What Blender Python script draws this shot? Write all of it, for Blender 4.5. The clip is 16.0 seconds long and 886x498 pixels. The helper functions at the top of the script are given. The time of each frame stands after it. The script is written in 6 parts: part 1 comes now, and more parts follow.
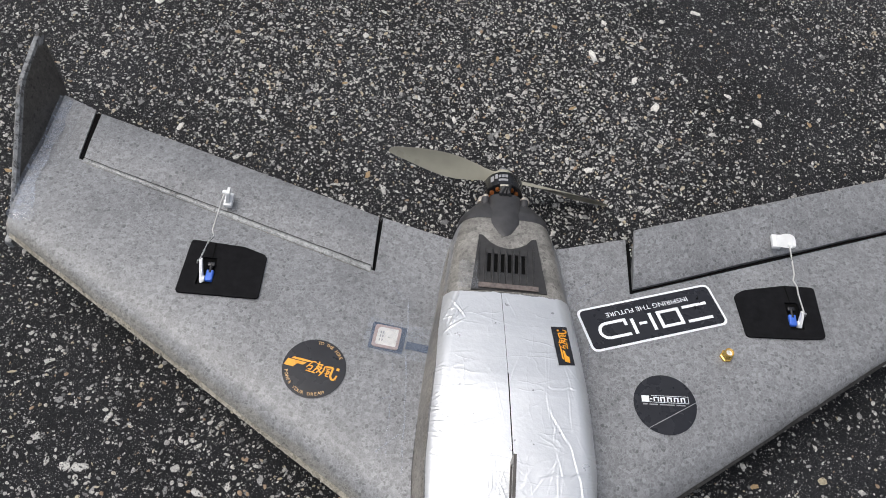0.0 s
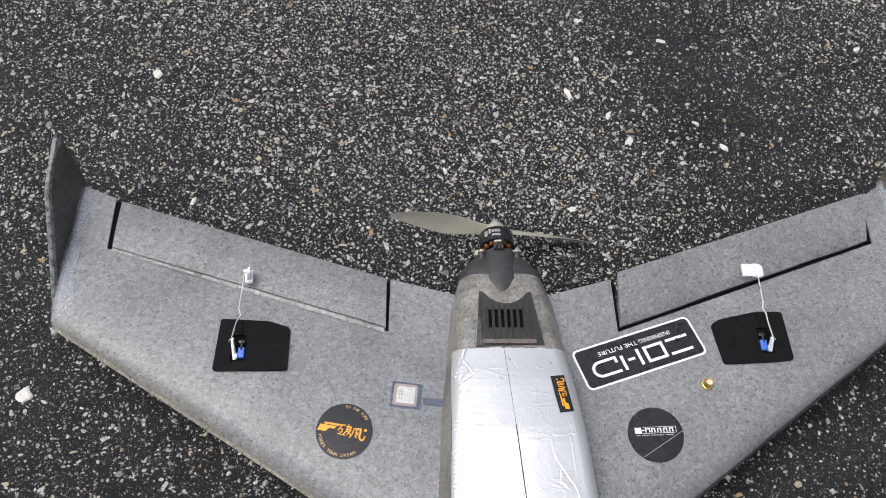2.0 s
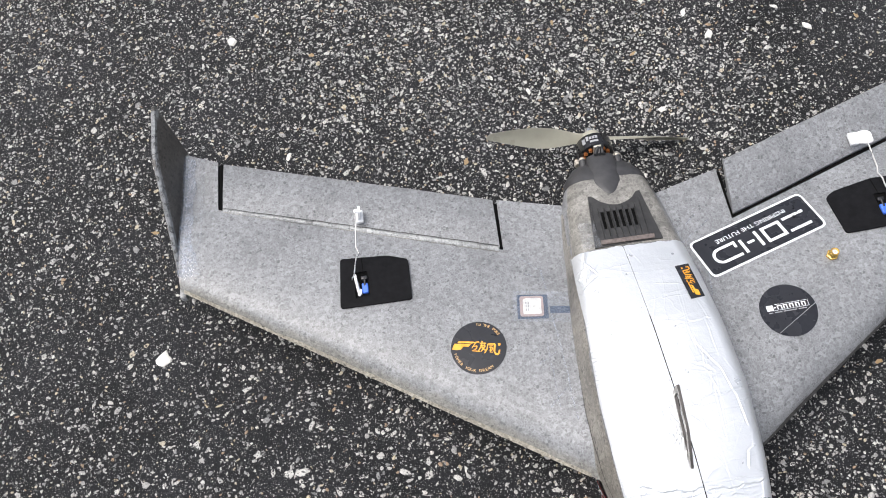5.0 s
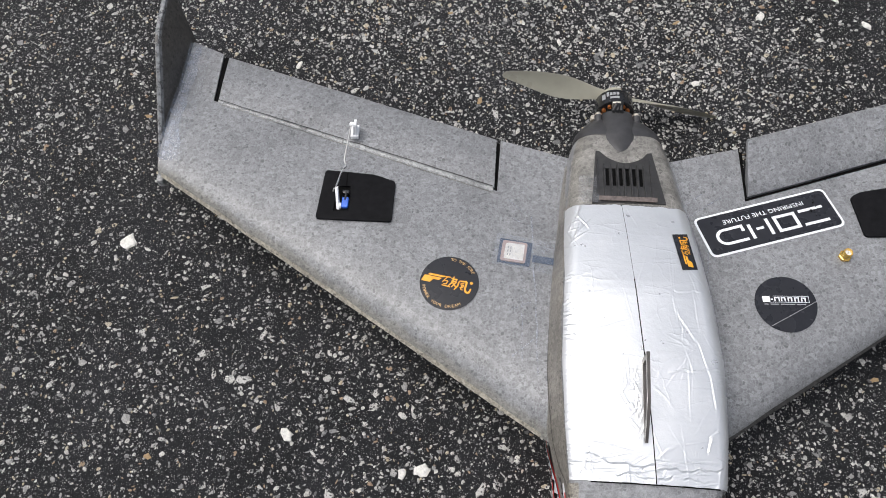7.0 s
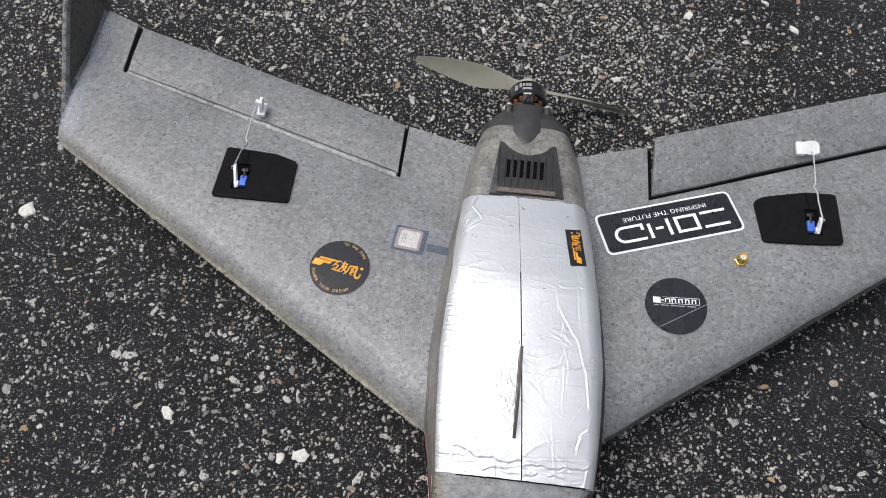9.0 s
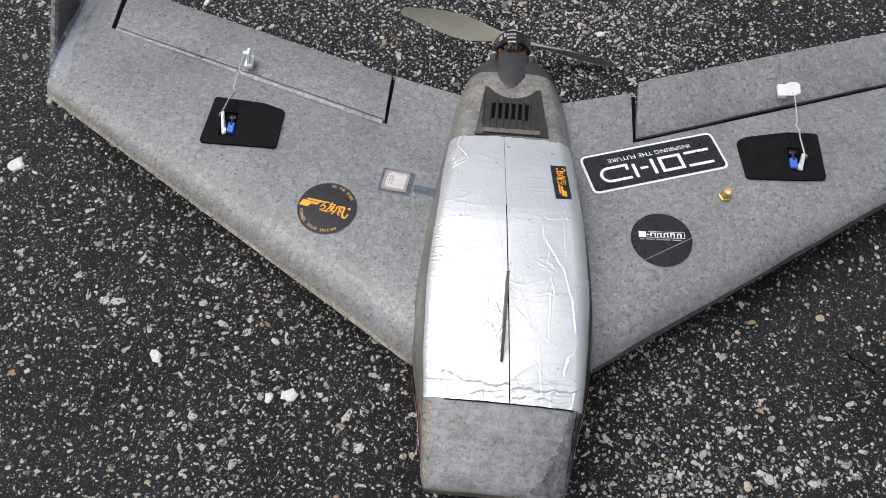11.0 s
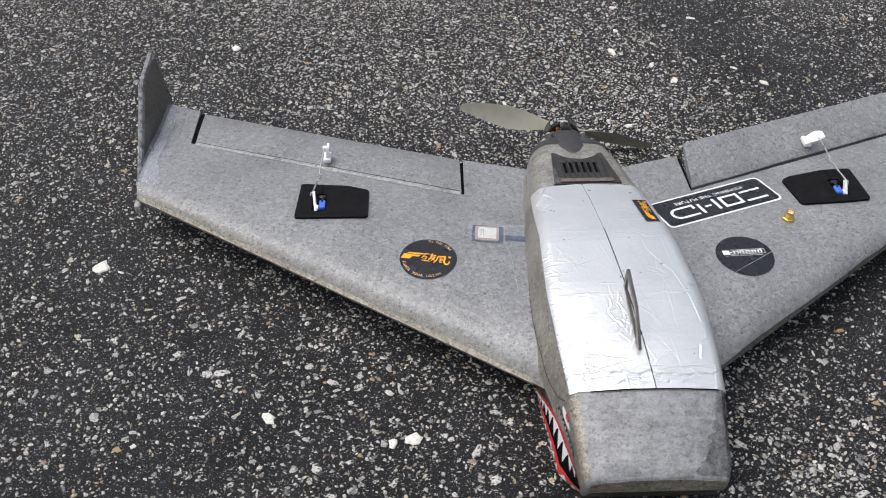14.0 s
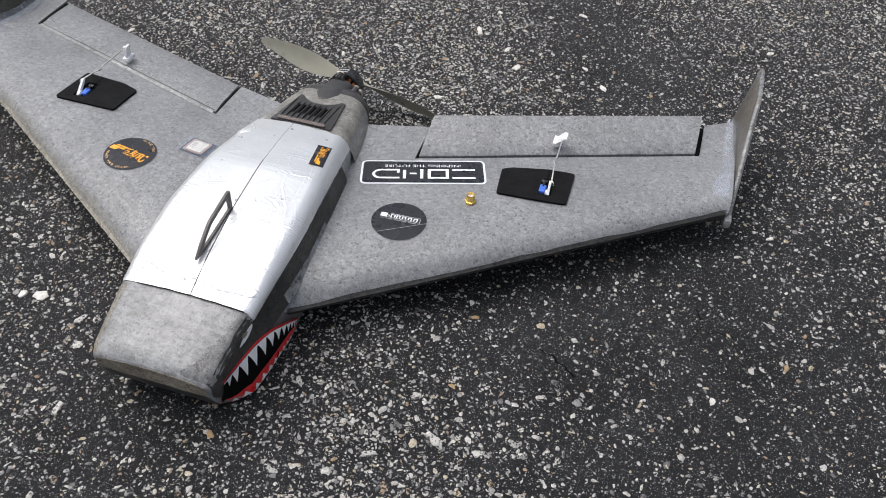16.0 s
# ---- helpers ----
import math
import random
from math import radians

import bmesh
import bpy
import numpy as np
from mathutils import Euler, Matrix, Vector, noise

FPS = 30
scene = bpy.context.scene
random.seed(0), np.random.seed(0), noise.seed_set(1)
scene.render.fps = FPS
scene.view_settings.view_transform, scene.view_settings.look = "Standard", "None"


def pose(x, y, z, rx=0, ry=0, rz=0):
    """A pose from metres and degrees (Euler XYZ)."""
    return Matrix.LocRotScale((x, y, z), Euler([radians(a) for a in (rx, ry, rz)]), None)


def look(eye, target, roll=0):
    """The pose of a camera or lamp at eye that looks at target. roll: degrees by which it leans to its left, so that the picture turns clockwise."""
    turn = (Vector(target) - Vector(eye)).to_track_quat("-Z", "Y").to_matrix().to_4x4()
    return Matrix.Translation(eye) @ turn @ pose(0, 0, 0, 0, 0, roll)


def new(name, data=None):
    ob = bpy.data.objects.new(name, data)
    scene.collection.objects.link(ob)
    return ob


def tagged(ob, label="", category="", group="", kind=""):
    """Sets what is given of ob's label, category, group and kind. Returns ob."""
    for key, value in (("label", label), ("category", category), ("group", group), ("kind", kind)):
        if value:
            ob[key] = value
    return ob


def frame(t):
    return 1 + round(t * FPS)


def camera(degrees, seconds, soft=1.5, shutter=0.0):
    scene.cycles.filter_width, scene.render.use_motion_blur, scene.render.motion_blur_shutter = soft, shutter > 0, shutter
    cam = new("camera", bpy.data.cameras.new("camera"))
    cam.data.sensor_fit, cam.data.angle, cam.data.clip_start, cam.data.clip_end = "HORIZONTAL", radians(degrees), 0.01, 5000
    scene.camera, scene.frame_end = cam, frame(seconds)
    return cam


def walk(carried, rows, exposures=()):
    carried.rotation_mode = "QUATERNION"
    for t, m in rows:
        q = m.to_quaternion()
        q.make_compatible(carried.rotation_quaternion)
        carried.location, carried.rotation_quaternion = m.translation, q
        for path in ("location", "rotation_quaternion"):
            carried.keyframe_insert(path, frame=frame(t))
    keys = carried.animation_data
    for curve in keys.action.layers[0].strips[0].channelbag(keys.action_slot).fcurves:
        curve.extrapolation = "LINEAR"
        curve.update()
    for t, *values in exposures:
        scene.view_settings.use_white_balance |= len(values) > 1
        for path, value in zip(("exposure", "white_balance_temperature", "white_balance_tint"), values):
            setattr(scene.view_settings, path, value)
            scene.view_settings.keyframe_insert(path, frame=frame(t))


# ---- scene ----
cam = camera(56.8, 16.0, soft=0.94, shutter=0.07)
PATH = [
    (0, (-0.076, -0.295, 0.772), (-0.045, 0.722, -0.95), 6.8),
    (0.5, (-0.086, -0.285, 0.778), (-0.036, 0.727, -0.946), 7.7),
    (1, (-0.088, -0.291, 0.813), (-0.029, 0.716, -0.914), 7.6),
    (1.3, (-0.0708, -0.2659, 0.8234), (-0.0246, 0.5394, -0.5583), 5.97),
    (1.5, (-0.061, -0.248, 0.827), (-0.001, 0.755, -0.902), 5.1),
    (1.8, (-0.076, -0.2284, 0.8695), (-0.026, 0.5357, -0.5353), 4.84),
    (2, (-0.098, -0.232, 0.906), (-0.034, 0.673, -0.876), 3.9),
    (2.2, (-0.1177, -0.1952, 0.9096), (-0.0673, 0.53, -0.5157), 3.76),
    (2.5, (-0.069, -0.047, 0.776), (-0.013, 0.851, -1.011), 4.9),
    (2.7, (-0.0279, 0.0129, 0.7306), (0.0115, 0.7284, -0.7), 6.58),
    (3, (0.017, 0.043, 0.707), (0.019, 0.915, -1.093), 5.1),
    (3.2, (0.0191, 0.0541, 0.7204), (-0.0037, 0.714, -0.737), 3.27),
    (3.5, (0.004, 0.044, 0.733), (-0.056, 0.851, -1.096), 1.4),
    (3.7, (-0.0133, 0.0235, 0.7387), (-0.0725, 0.6565, -0.7295), 0.54),
    (4, (-0.037, -0.021, 0.761), (-0.117, 0.759, -1.079), -1.3),
    (4.2, (-0.0724, -0.0585, 0.7926), (-0.1333, 0.5808, -0.6729), -3.98),
    (4.5, (-0.148, -0.184, 0.869), (-0.199, 0.693, -0.928), -8.9),
    (4.7, (-0.175, -0.258, 0.893), (-0.223, 0.596, -0.915), -11.4),
    (6.8, (-0.122, -0.334, 0.809), (-0.253, 0.522, -0.993), -5.1),
    (7, (-0.127, -0.335, 0.806), (-0.257, 0.528, -0.993), -5.0),
    (7.5, (-0.082, -0.345, 0.8), (-0.213, 0.52, -0.998), -6.3),
    (7.8, (-0.0262, -0.3428, 0.7989), (-0.1256, 0.3408, -0.6443), -5.74),
    (8, (-0.011, -0.321, 0.787), (-0.137, 0.529, -1.018), -5.2),
    (8.2, (-0.021, -0.309, 0.794), (-0.14, 0.539, -1.013), -3.9),
    (10.3, (-0.032, -0.356, 0.786), (-0.141, 0.475, -1.029), -0.3),
    (10.5, (-0.022, -0.355, 0.786), (-0.134, 0.472, -1.032), -0.9),
    (11, (-0.014, -0.4, 0.759), (-0.118, 0.498, -1.024), -1.1),
    (11.2, (-0.0401, -0.4287, 0.7547), (-0.1202, 0.3324, -0.6504), -2.53),
    (11.5, (-0.104, -0.463, 0.724), (-0.117, 0.62, -0.957), -4.1),
    (11.7, (-0.1531, -0.4879, 0.6687), (-0.0419, 0.4537, -0.6201), -3.13),
    (12, (-0.215, -0.513, 0.61), (0.163, 0.686, -0.946), -3.4),
    (12.2, (-0.2522, -0.5325, 0.5736), (0.1289, 0.4296, -0.6467), -1.24),
    (12.5, (-0.296, -0.537, 0.566), (0.224, 0.706, -0.912), -0.2),
    (12.7, (-0.3509, -0.5465, 0.5914), (0.0614, 0.4612, -0.581), -0.51),
    (13, (-0.389, -0.561, 0.601), (0.121, 0.718, -0.85), -0.6),
    (13.2, (-0.3811, -0.5628, 0.6127), (0.0062, 0.4748, -0.542), 0.04),
    (13.5, (-0.359, -0.579, 0.644), (0.001, 0.784, -0.775), 0.7),
    (13.7, (-0.3105, -0.5895, 0.666), (-0.1255, 0.5226, -0.4693), 0.06),
    (14, (-0.173, -0.598, 0.663), (-0.134, 0.811, -0.755), 0.0),
    (14.2, (-0.075, -0.6015, 0.667), (-0.1297, 0.525, -0.4679), 1.43),
    (14.5, (0.058, -0.591, 0.668), (-0.107, 0.802, -0.758), 0.9),
    (14.7, (0.1471, -0.5901, 0.6721), (-0.0361, 0.5155, -0.4698), -0.64),
    (15, (0.223, -0.6, 0.65), (-0.109, 0.76, -0.779), -1.2),
    (15.2, (0.25, -0.6037, 0.6459), (-0.0252, 0.4741, -0.5042), -0.4),
    (15.5, (0.292, -0.604, 0.646), (-0.06, 0.732, -0.801), 0.2),
    (15.7, (0.3246, -0.5956, 0.6575), (0.0378, 0.4688, -0.5022), 0.78),
    (16, (0.364, -0.602, 0.67), (-0.007, 0.728, -0.777), 2.3),
]
LIGHTER = [(0, -0.05), (1.0, 0.0), (1.5, 0.07), (2.0, 0.08), (2.5, 0.36), (3.0, 1.0), (3.5, 1.07), (4.0, 0.98), (4.5, 0.86), (4.7, 0.72), (6.8, 0.08), (7.5, 0.06), (8.0, -0.04), (8.2, -0.1), (10.3, -0.03), (11.5, -0.05), (12.0, -0.05), (12.5, 0.22), (13.0, 0.24), (13.5, 0.2), (14.0, 0.18), (14.5, 0.22), (15.0, 0.07), (15.5, 0.12), (16.0, 0.18)]
walk(cam, [(t, look(eye, target, roll)) for t, eye, target, roll in PATH], LIGHTER)

# ---- sky, sun ----
world = bpy.data.worlds.new("overcast_sky")
scene.world = world
world.use_nodes = True
wn, wl = world.node_tree.nodes, world.node_tree.links
sky = wn.new("ShaderNodeTexSky")
sky.sky_type, sky.sun_disc = "NISHITA", False
sky.sun_elevation, sky.sun_rotation = radians(65), radians(277)
sky.air_density, sky.dust_density, sky.ozone_density = 1.0, 4.0, 1.0
grey = wn.new("ShaderNodeHueSaturation")
grey.inputs["Saturation"].default_value = 0.43
wl.new(sky.outputs[0], grey.inputs["Color"])
# an overcast dome: four times as bright overhead as at the horizon
up = wn.new("ShaderNodeSeparateXYZ")
wl.new(wn.new("ShaderNodeTexCoord").outputs["Generated"], up.inputs[0])
dome = wn.new("ShaderNodeMapRange")
dome.inputs["From Min"].default_value, dome.inputs["From Max"].default_value = 0.0, 1.0
dome.inputs["To Min"].default_value, dome.inputs["To Max"].default_value = 0.46, 1.86
wl.new(up.outputs["Z"], dome.inputs["Value"])
veil = wn.new("ShaderNodeMix")
veil.data_type, veil.blend_type = "RGBA", "MULTIPLY"
veil.inputs[0].default_value = 1.0
wl.new(grey.outputs[0], veil.inputs[6])
wl.new(dome.outputs["Result"], veil.inputs[7])
wl.new(veil.outputs[2], wn["Background"].inputs["Color"])
wn["Background"].inputs["Strength"].default_value = 0.119
sun = new("sun", bpy.data.lights.new("sun", "SUN"))
sun.data.energy, sun.data.angle, sun.data.color = 0.92, radians(74), (1.0, 0.97, 0.93)
sun.matrix_world = look((-2.35, 0.29, 5.05), (0, 0, 0))


# ---- materials ----
def shader(name, rough=0.5, metal=0.0, coat=0.0, colour=None):
    m = bpy.data.materials.new(name)
    m.use_nodes = True
    b = m.node_tree.nodes["Principled BSDF"]
    b.inputs["Roughness"].default_value = rough
    b.inputs["Metallic"].default_value = metal
    b.inputs["Coat Weight"].default_value = coat
    b.inputs["Coat Roughness"].default_value = 0.2
    if colour:
        b.inputs["Base Color"].default_value = (*colour, 1)
    return m, m.node_tree.nodes, m.node_tree.links, b


def place_of(n):
    return n.new("ShaderNodeTexCoord").outputs["Object"]


def noise_of(n, l, scale, detail=4.0, rough=0.55, at=None):
    t = n.new("ShaderNodeTexNoise")
    t.inputs["Scale"].default_value, t.inputs["Detail"].default_value, t.inputs["Roughness"].default_value = scale, detail, rough
    l.new(at or place_of(n), t.inputs["Vector"])
    return t.outputs["Fac"]


def cells_of(n, l, scale, feature="F1", at=None, random=1.0):
    t = n.new("ShaderNodeTexVoronoi")
    t.feature = feature
    t.inputs["Scale"].default_value = scale
    t.inputs["Randomness"].default_value = random
    l.new(at or place_of(n), t.inputs["Vector"])
    return t.outputs


def ramp_of(n, l, fac, *stops):
    r = n.new("ShaderNodeValToRGB")
    els = r.color_ramp.elements
    while len(els) < len(stops):
        els.new(0.5)
    for e, (p, c) in zip(els, stops):
        e.position = p
        e.color = (*c, 1) if isinstance(c, tuple) else (c, c, c, 1)
    l.new(fac, r.inputs[0])
    return r.outputs[0]


def mix_of(n, l, fac, a, b, blend="MIX"):
    m = n.new("ShaderNodeMix")
    m.data_type, m.blend_type = "RGBA", blend
    for v, s in ((fac, m.inputs[0]), (a, m.inputs[6]), (b, m.inputs[7])):
        if isinstance(v, (int, float)):
            s.default_value = v
        elif isinstance(v, tuple):
            s.default_value = (*v, 1)
        else:
            l.new(v, s)
    return m.outputs[2]


def bump_of(n, l, height, b, strength, distance):
    t = n.new("ShaderNodeBump")
    t.inputs["Strength"].default_value, t.inputs["Distance"].default_value = strength, distance
    l.new(height, t.inputs["Height"])
    l.new(t.outputs[0], b.inputs["Normal"])


def foam(name, lo, hi, tint=(1, 1, 1), scale=235.0, stain=None, streaks=0.0, blotch=0.12, patches=14.0, film=0.72):
    """Moulded bead foam under a clear film: uneven grey beads in a paler web, patches, and a yellowed border if asked for."""
    m, n, l, b = shader(name, 0.5, coat=film)
    b.inputs["Coat Roughness"].default_value = 0.33
    b.inputs["Specular IOR Level"].default_value = 0.2
    at = place_of(n)
    warp = n.new("ShaderNodeTexNoise")
    warp.inputs["Scale"].default_value = 190
    l.new(at, warp.inputs["Vector"])
    off = n.new("ShaderNodeVectorMath")
    off.operation = "MULTIPLY_ADD"
    l.new(warp.outputs["Color"], off.inputs[0])
    off.inputs[1].default_value = (0.0034, 0.0034, 0.0034)
    l.new(at, off.inputs[2])
    bead = cells_of(n, l, scale, at=off.outputs[0])
    seam = cells_of(n, l, scale, "DISTANCE_TO_EDGE", at=off.outputs[0])["Distance"]
    tone = n.new("ShaderNodeSeparateColor")
    l.new(bead["Color"], tone.inputs[0])
    mid = (lo + hi) / 2
    base = ramp_of(n, l, tone.outputs[0], (0.0, lo), (0.14, mid * 0.82), (0.75, mid * 1.02), (1.0, hi))
    line = ramp_of(n, l, seam, (0.0, 0.85), (0.08, 0.46), (0.19, 0.0))
    line = mix_of(n, l, 1.0, line, ramp_of(n, l, noise_of(n, l, 150, 4), (0.34, 0.25), (0.60, 1.0)), "MULTIPLY")
    web = min(1, hi * 1.04)
    pale = mix_of(n, l, 0.0, base, (web, web, web))
    l.new(line, pale.node.inputs[0])
    patch = ramp_of(n, l, noise_of(n, l, patches, 5), (0.3, 1 - 1.3 * blotch), (0.5, 1.0), (0.72, 1 + 0.9 * blotch))
    fine = ramp_of(n, l, noise_of(n, l, 1100, 4, 0.65), (0.3, 0.74), (0.7, 1.24))
    c = mix_of(n, l, 1.0, pale, patch, "MULTIPLY")
    c = mix_of(n, l, 1.0, c, fine, "MULTIPLY")
    if streaks:
        stretch = n.new("ShaderNodeMapping")
        stretch.inputs["Scale"].default_value = (22, 150, 60)
        stretch.inputs["Rotation"].default_value = (0, 0, 0.35)
        l.new(at, stretch.inputs["Vector"])
        veil = ramp_of(n, l, noise_of(n, l, 1.0, 5, 0.6, stretch.outputs[0]), (0.50, 0.0), (0.72, streaks))
        c = mix_of(n, l, veil, c, (hi * 1.35, hi * 1.35, hi * 1.38))
    c = mix_of(n, l, 1.0, c, tint, "MULTIPLY")
    if stain:
        across = n.new("ShaderNodeVectorMath")
        across.operation = "DOT_PRODUCT"
        l.new(at, across.inputs[0])
        across.inputs[1].default_value = (stain[0], stain[1], 0)
        far = n.new("ShaderNodeMath")
        far.operation = "ADD"
        l.new(across.outputs["Value"], far.inputs[0])
        far.inputs[1].default_value = stain[2]
        edge = n.new("ShaderNodeMath")
        edge.operation = "MULTIPLY_ADD"
        l.new(noise_of(n, l, 45, 5), edge.inputs[0])
        edge.inputs[1].default_value = -0.013
        l.new(far.outputs[0], edge.inputs[2])
        yellow = ramp_of(n, l, edge.outputs[0], (0.0, 0.45), (0.005, 0.0))
        c = mix_of(n, l, yellow, c, mix_of(n, l, 1.0, c, (1.12, 1.03, 0.80), "MULTIPLY"))
    l.new(c, b.inputs["Base Color"])
    l.new(ramp_of(n, l, noise_of(n, l, 60, 3), (0.3, 0.34), (0.7, 0.58)), b.inputs["Roughness"])
    bump_of(n, l, seam, b, 0.3, 0.0006)
    return m


def plain(name, colour, rough, metal=0.0, coat=0.0, wear=0.12, scale=120.0, bump=0.15, spread=0.12, gloss=0.5):
    """A moulded or painted surface with faint grain, scuffs and uneven gloss."""
    m, n, l, b = shader(name, rough, metal, coat)
    b.inputs["Specular IOR Level"].default_value = gloss
    lo = tuple(c * (1 - wear) for c in colour)
    hi = tuple(min(1, c * (1 + wear)) for c in colour)
    c = mix_of(n, l, 0.0, lo, hi)
    l.new(ramp_of(n, l, noise_of(n, l, scale, 6), (0.3, 0.0), (0.7, 1.0)), c.node.inputs[0])
    l.new(c, b.inputs["Base Color"])
    l.new(ramp_of(n, l, noise_of(n, l, scale * 0.35, 4), (0.3, max(0.03, rough - spread)), (0.7, min(1, rough + spread))), b.inputs["Roughness"])
    bump_of(n, l, noise_of(n, l, scale * 9, 3), b, bump, 0.0003)
    return m


def asphalt_material():
    m, n, l, b = shader("worn_asphalt", 0.7)
    b.inputs["Specular IOR Level"].default_value = 0.25
    at = place_of(n)
    binder = mix_of(n, l, 0.0, (0.0036, 0.0037, 0.0046), (0.0150, 0.0153, 0.0182))
    l.new(ramp_of(n, l, noise_of(n, l, 9, 6), (0.35, 0.0), (0.68, 1.0)), binder.node.inputs[0])
    grit = ramp_of(n, l, noise_of(n, l, 420, 5, 0.7), (0.32, 0.30), (0.52, 0.95), (0.75, 2.1))
    c = mix_of(n, l, 1.0, binder, grit, "MULTIPLY")
    for scale, keep, tone in ((640.0, 0.88, 0.22), (1100.0, 0.90, 0.32), (1900.0, 0.95, 0.36)):
        cell = cells_of(n, l, scale, at=at)
        sep = n.new("ShaderNodeSeparateColor")
        l.new(cell["Color"], sep.inputs[0])
        pick = ramp_of(n, l, sep.outputs[0], (keep, 0.0), (keep + 0.05, 1.0))
        inside = ramp_of(n, l, cell["Distance"], (0.36, 1.0), (0.46, 0.0))
        grain = mix_of(n, l, 0.0, (tone * 0.35, tone * 0.36, tone * 0.36), (tone * 1.5, tone * 1.5, tone * 1.45))
        l.new(sep.outputs[1], grain.node.inputs[0])
        mask = mix_of(n, l, 1.0, pick, inside, "MULTIPLY")
        c = mix_of(n, l, mask, c, grain)
    # farther off, where no stones are set, coarse pale grains in the surface itself
    split = n.new("ShaderNodeSeparateXYZ")
    l.new(at, split.inputs[0])
    reach = []
    for axis, shift, size in (("X", 0.0, 1.15), ("Y", -0.25, 1.0)):
        move = n.new("ShaderNodeMath")
        move.operation = "MULTIPLY_ADD"
        l.new(split.outputs[axis], move.inputs[0])
        move.inputs[1].default_value, move.inputs[2].default_value = 1 / size, shift / size
        square = n.new("ShaderNodeMath")
        square.operation = "MULTIPLY"
        l.new(move.outputs[0], square.inputs[0])
        l.new(move.outputs[0], square.inputs[1])
        fourth = n.new("ShaderNodeMath")
        fourth.operation = "MULTIPLY"
        l.new(square.outputs[0], fourth.inputs[0])
        l.new(square.outputs[0], fourth.inputs[1])
        reach.append(fourth.outputs[0])
    both = n.new("ShaderNodeMath")
    both.operation = "ADD"
    l.new(reach[0], both.inputs[0])
    l.new(reach[1], both.inputs[1])
    beyond = ramp_of(n, l, both.outputs[0], (0.35, 0.0), (0.95, 1.0))
    for scale in (230.0, 370.0):
        cell = cells_of(n, l, scale, at=at)
        sep = n.new("ShaderNodeSeparateColor")
        l.new(cell["Color"], sep.inputs[0])
        grain = mix_of(n, l, sep.outputs[1], (0.20, 0.20, 0.195), (0.66, 0.65, 0.62))
        mask = mix_of(n, l, 1.0, ramp_of(n, l, sep.outputs[0], (0.72, 0.0), (0.76, 1.0)), ramp_of(n, l, cell["Distance"], (0.34, 1.0), (0.44, 0.0)), "MULTIPLY")
        c = mix_of(n, l, mix_of(n, l, 1.0, mask, beyond, "MULTIPLY"), c, grain)
    l.new(c, b.inputs["Base Color"])
    l.new(ramp_of(n, l, noise_of(n, l, 300, 4), (0.3, 0.40), (0.7, 0.75)), b.inputs["Roughness"])
    rough = n.new("ShaderNodeMath")
    rough.operation = "ADD"
    l.new(noise_of(n, l, 380, 6, 0.65), rough.inputs[0])
    l.new(noise_of(n, l, 70, 3), rough.inputs[1])
    bump_of(n, l, rough.outputs[0], b, 0.9, 0.0022)
    return m


def stone_material(name, island):
    """Crushed stone, mostly pale grey, some tan and rust, partly smeared with binder."""
    m, n, l, b = shader(name, 0.6)
    b.inputs["Specular IOR Level"].default_value = 0.3
    pick = n.new("ShaderNodeNewGeometry").outputs["Random Per Island"] if island else n.new("ShaderNodeObjectInfo").outputs["Random"]
    tone = ramp_of(n, l, pick, (0.0, (0.12, 0.12, 0.12)), (0.14, (0.26, 0.26, 0.255)), (0.36, (0.42, 0.41, 0.39)), (0.66, (0.55, 0.535, 0.50)),
                   (0.88, (0.66, 0.65, 0.61)), (0.90, (0.56, 0.50, 0.39)), (0.965, (0.50, 0.43, 0.30)), (0.975, (0.38, 0.275, 0.185)))
    c = mix_of(n, l, 1.0, tone, ramp_of(n, l, noise_of(n, l, 520 if island else 2.2, 5, 0.65), (0.3, 0.5), (0.7, 1.2)), "MULTIPLY")
    # each stone carries more or less of the binder on its top
    spread = n.new("ShaderNodeMath")
    spread.operation = "MULTIPLY"
    l.new(pick, spread.inputs[0])
    spread.inputs[1].default_value = 37.0
    part_of = n.new("ShaderNodeMath")
    part_of.operation = "FRACT"
    l.new(spread.outputs[0], part_of.inputs[0])
    film = n.new("ShaderNodeMath")
    film.operation = "MULTIPLY_ADD"
    l.new(part_of.outputs[0], film.inputs[0])
    film.inputs[1].default_value = 0.22
    l.new(noise_of(n, l, 430 if island else 1.5, 4, 0.55), film.inputs[2])
    smear = ramp_of(n, l, film.outputs[0], (0.68, 0.0), (0.73, 1.0))
    c = mix_of(n, l, smear, c, (0.03, 0.03, 0.031))
    l.new(c, b.inputs["Base Color"])
    l.new(ramp_of(n, l, noise_of(n, l, 240, 3), (0.3, 0.45), (0.7, 0.8)), b.inputs["Roughness"])
    bump_of(n, l, noise_of(n, l, 900 if island else 4, 5), b, 0.6, 0.0006)
    return m


def chip_material(name, colour, smeared=0.0):
    m, n, l, b = shader(name, 0.6)
    c = mix_of(n, l, 1.0, colour, ramp_of(n, l, noise_of(n, l, 2.4, 6, 0.72), (0.28, 0.52), (0.5, 0.92), (0.75, 1.15)), "MULTIPLY")
    if smeared:
        c = mix_of(n, l, ramp_of(n, l, noise_of(n, l, 1.5, 6, 0.7), (0.60 - smeared, 0.0), (0.64 - smeared, 1.0)), c, (0.035, 0.034, 0.033))
    l.new(c, b.inputs["Base Color"])
    bump_of(n, l, noise_of(n, l, 3.5, 6), b, 0.8, 0.0012)
    return m


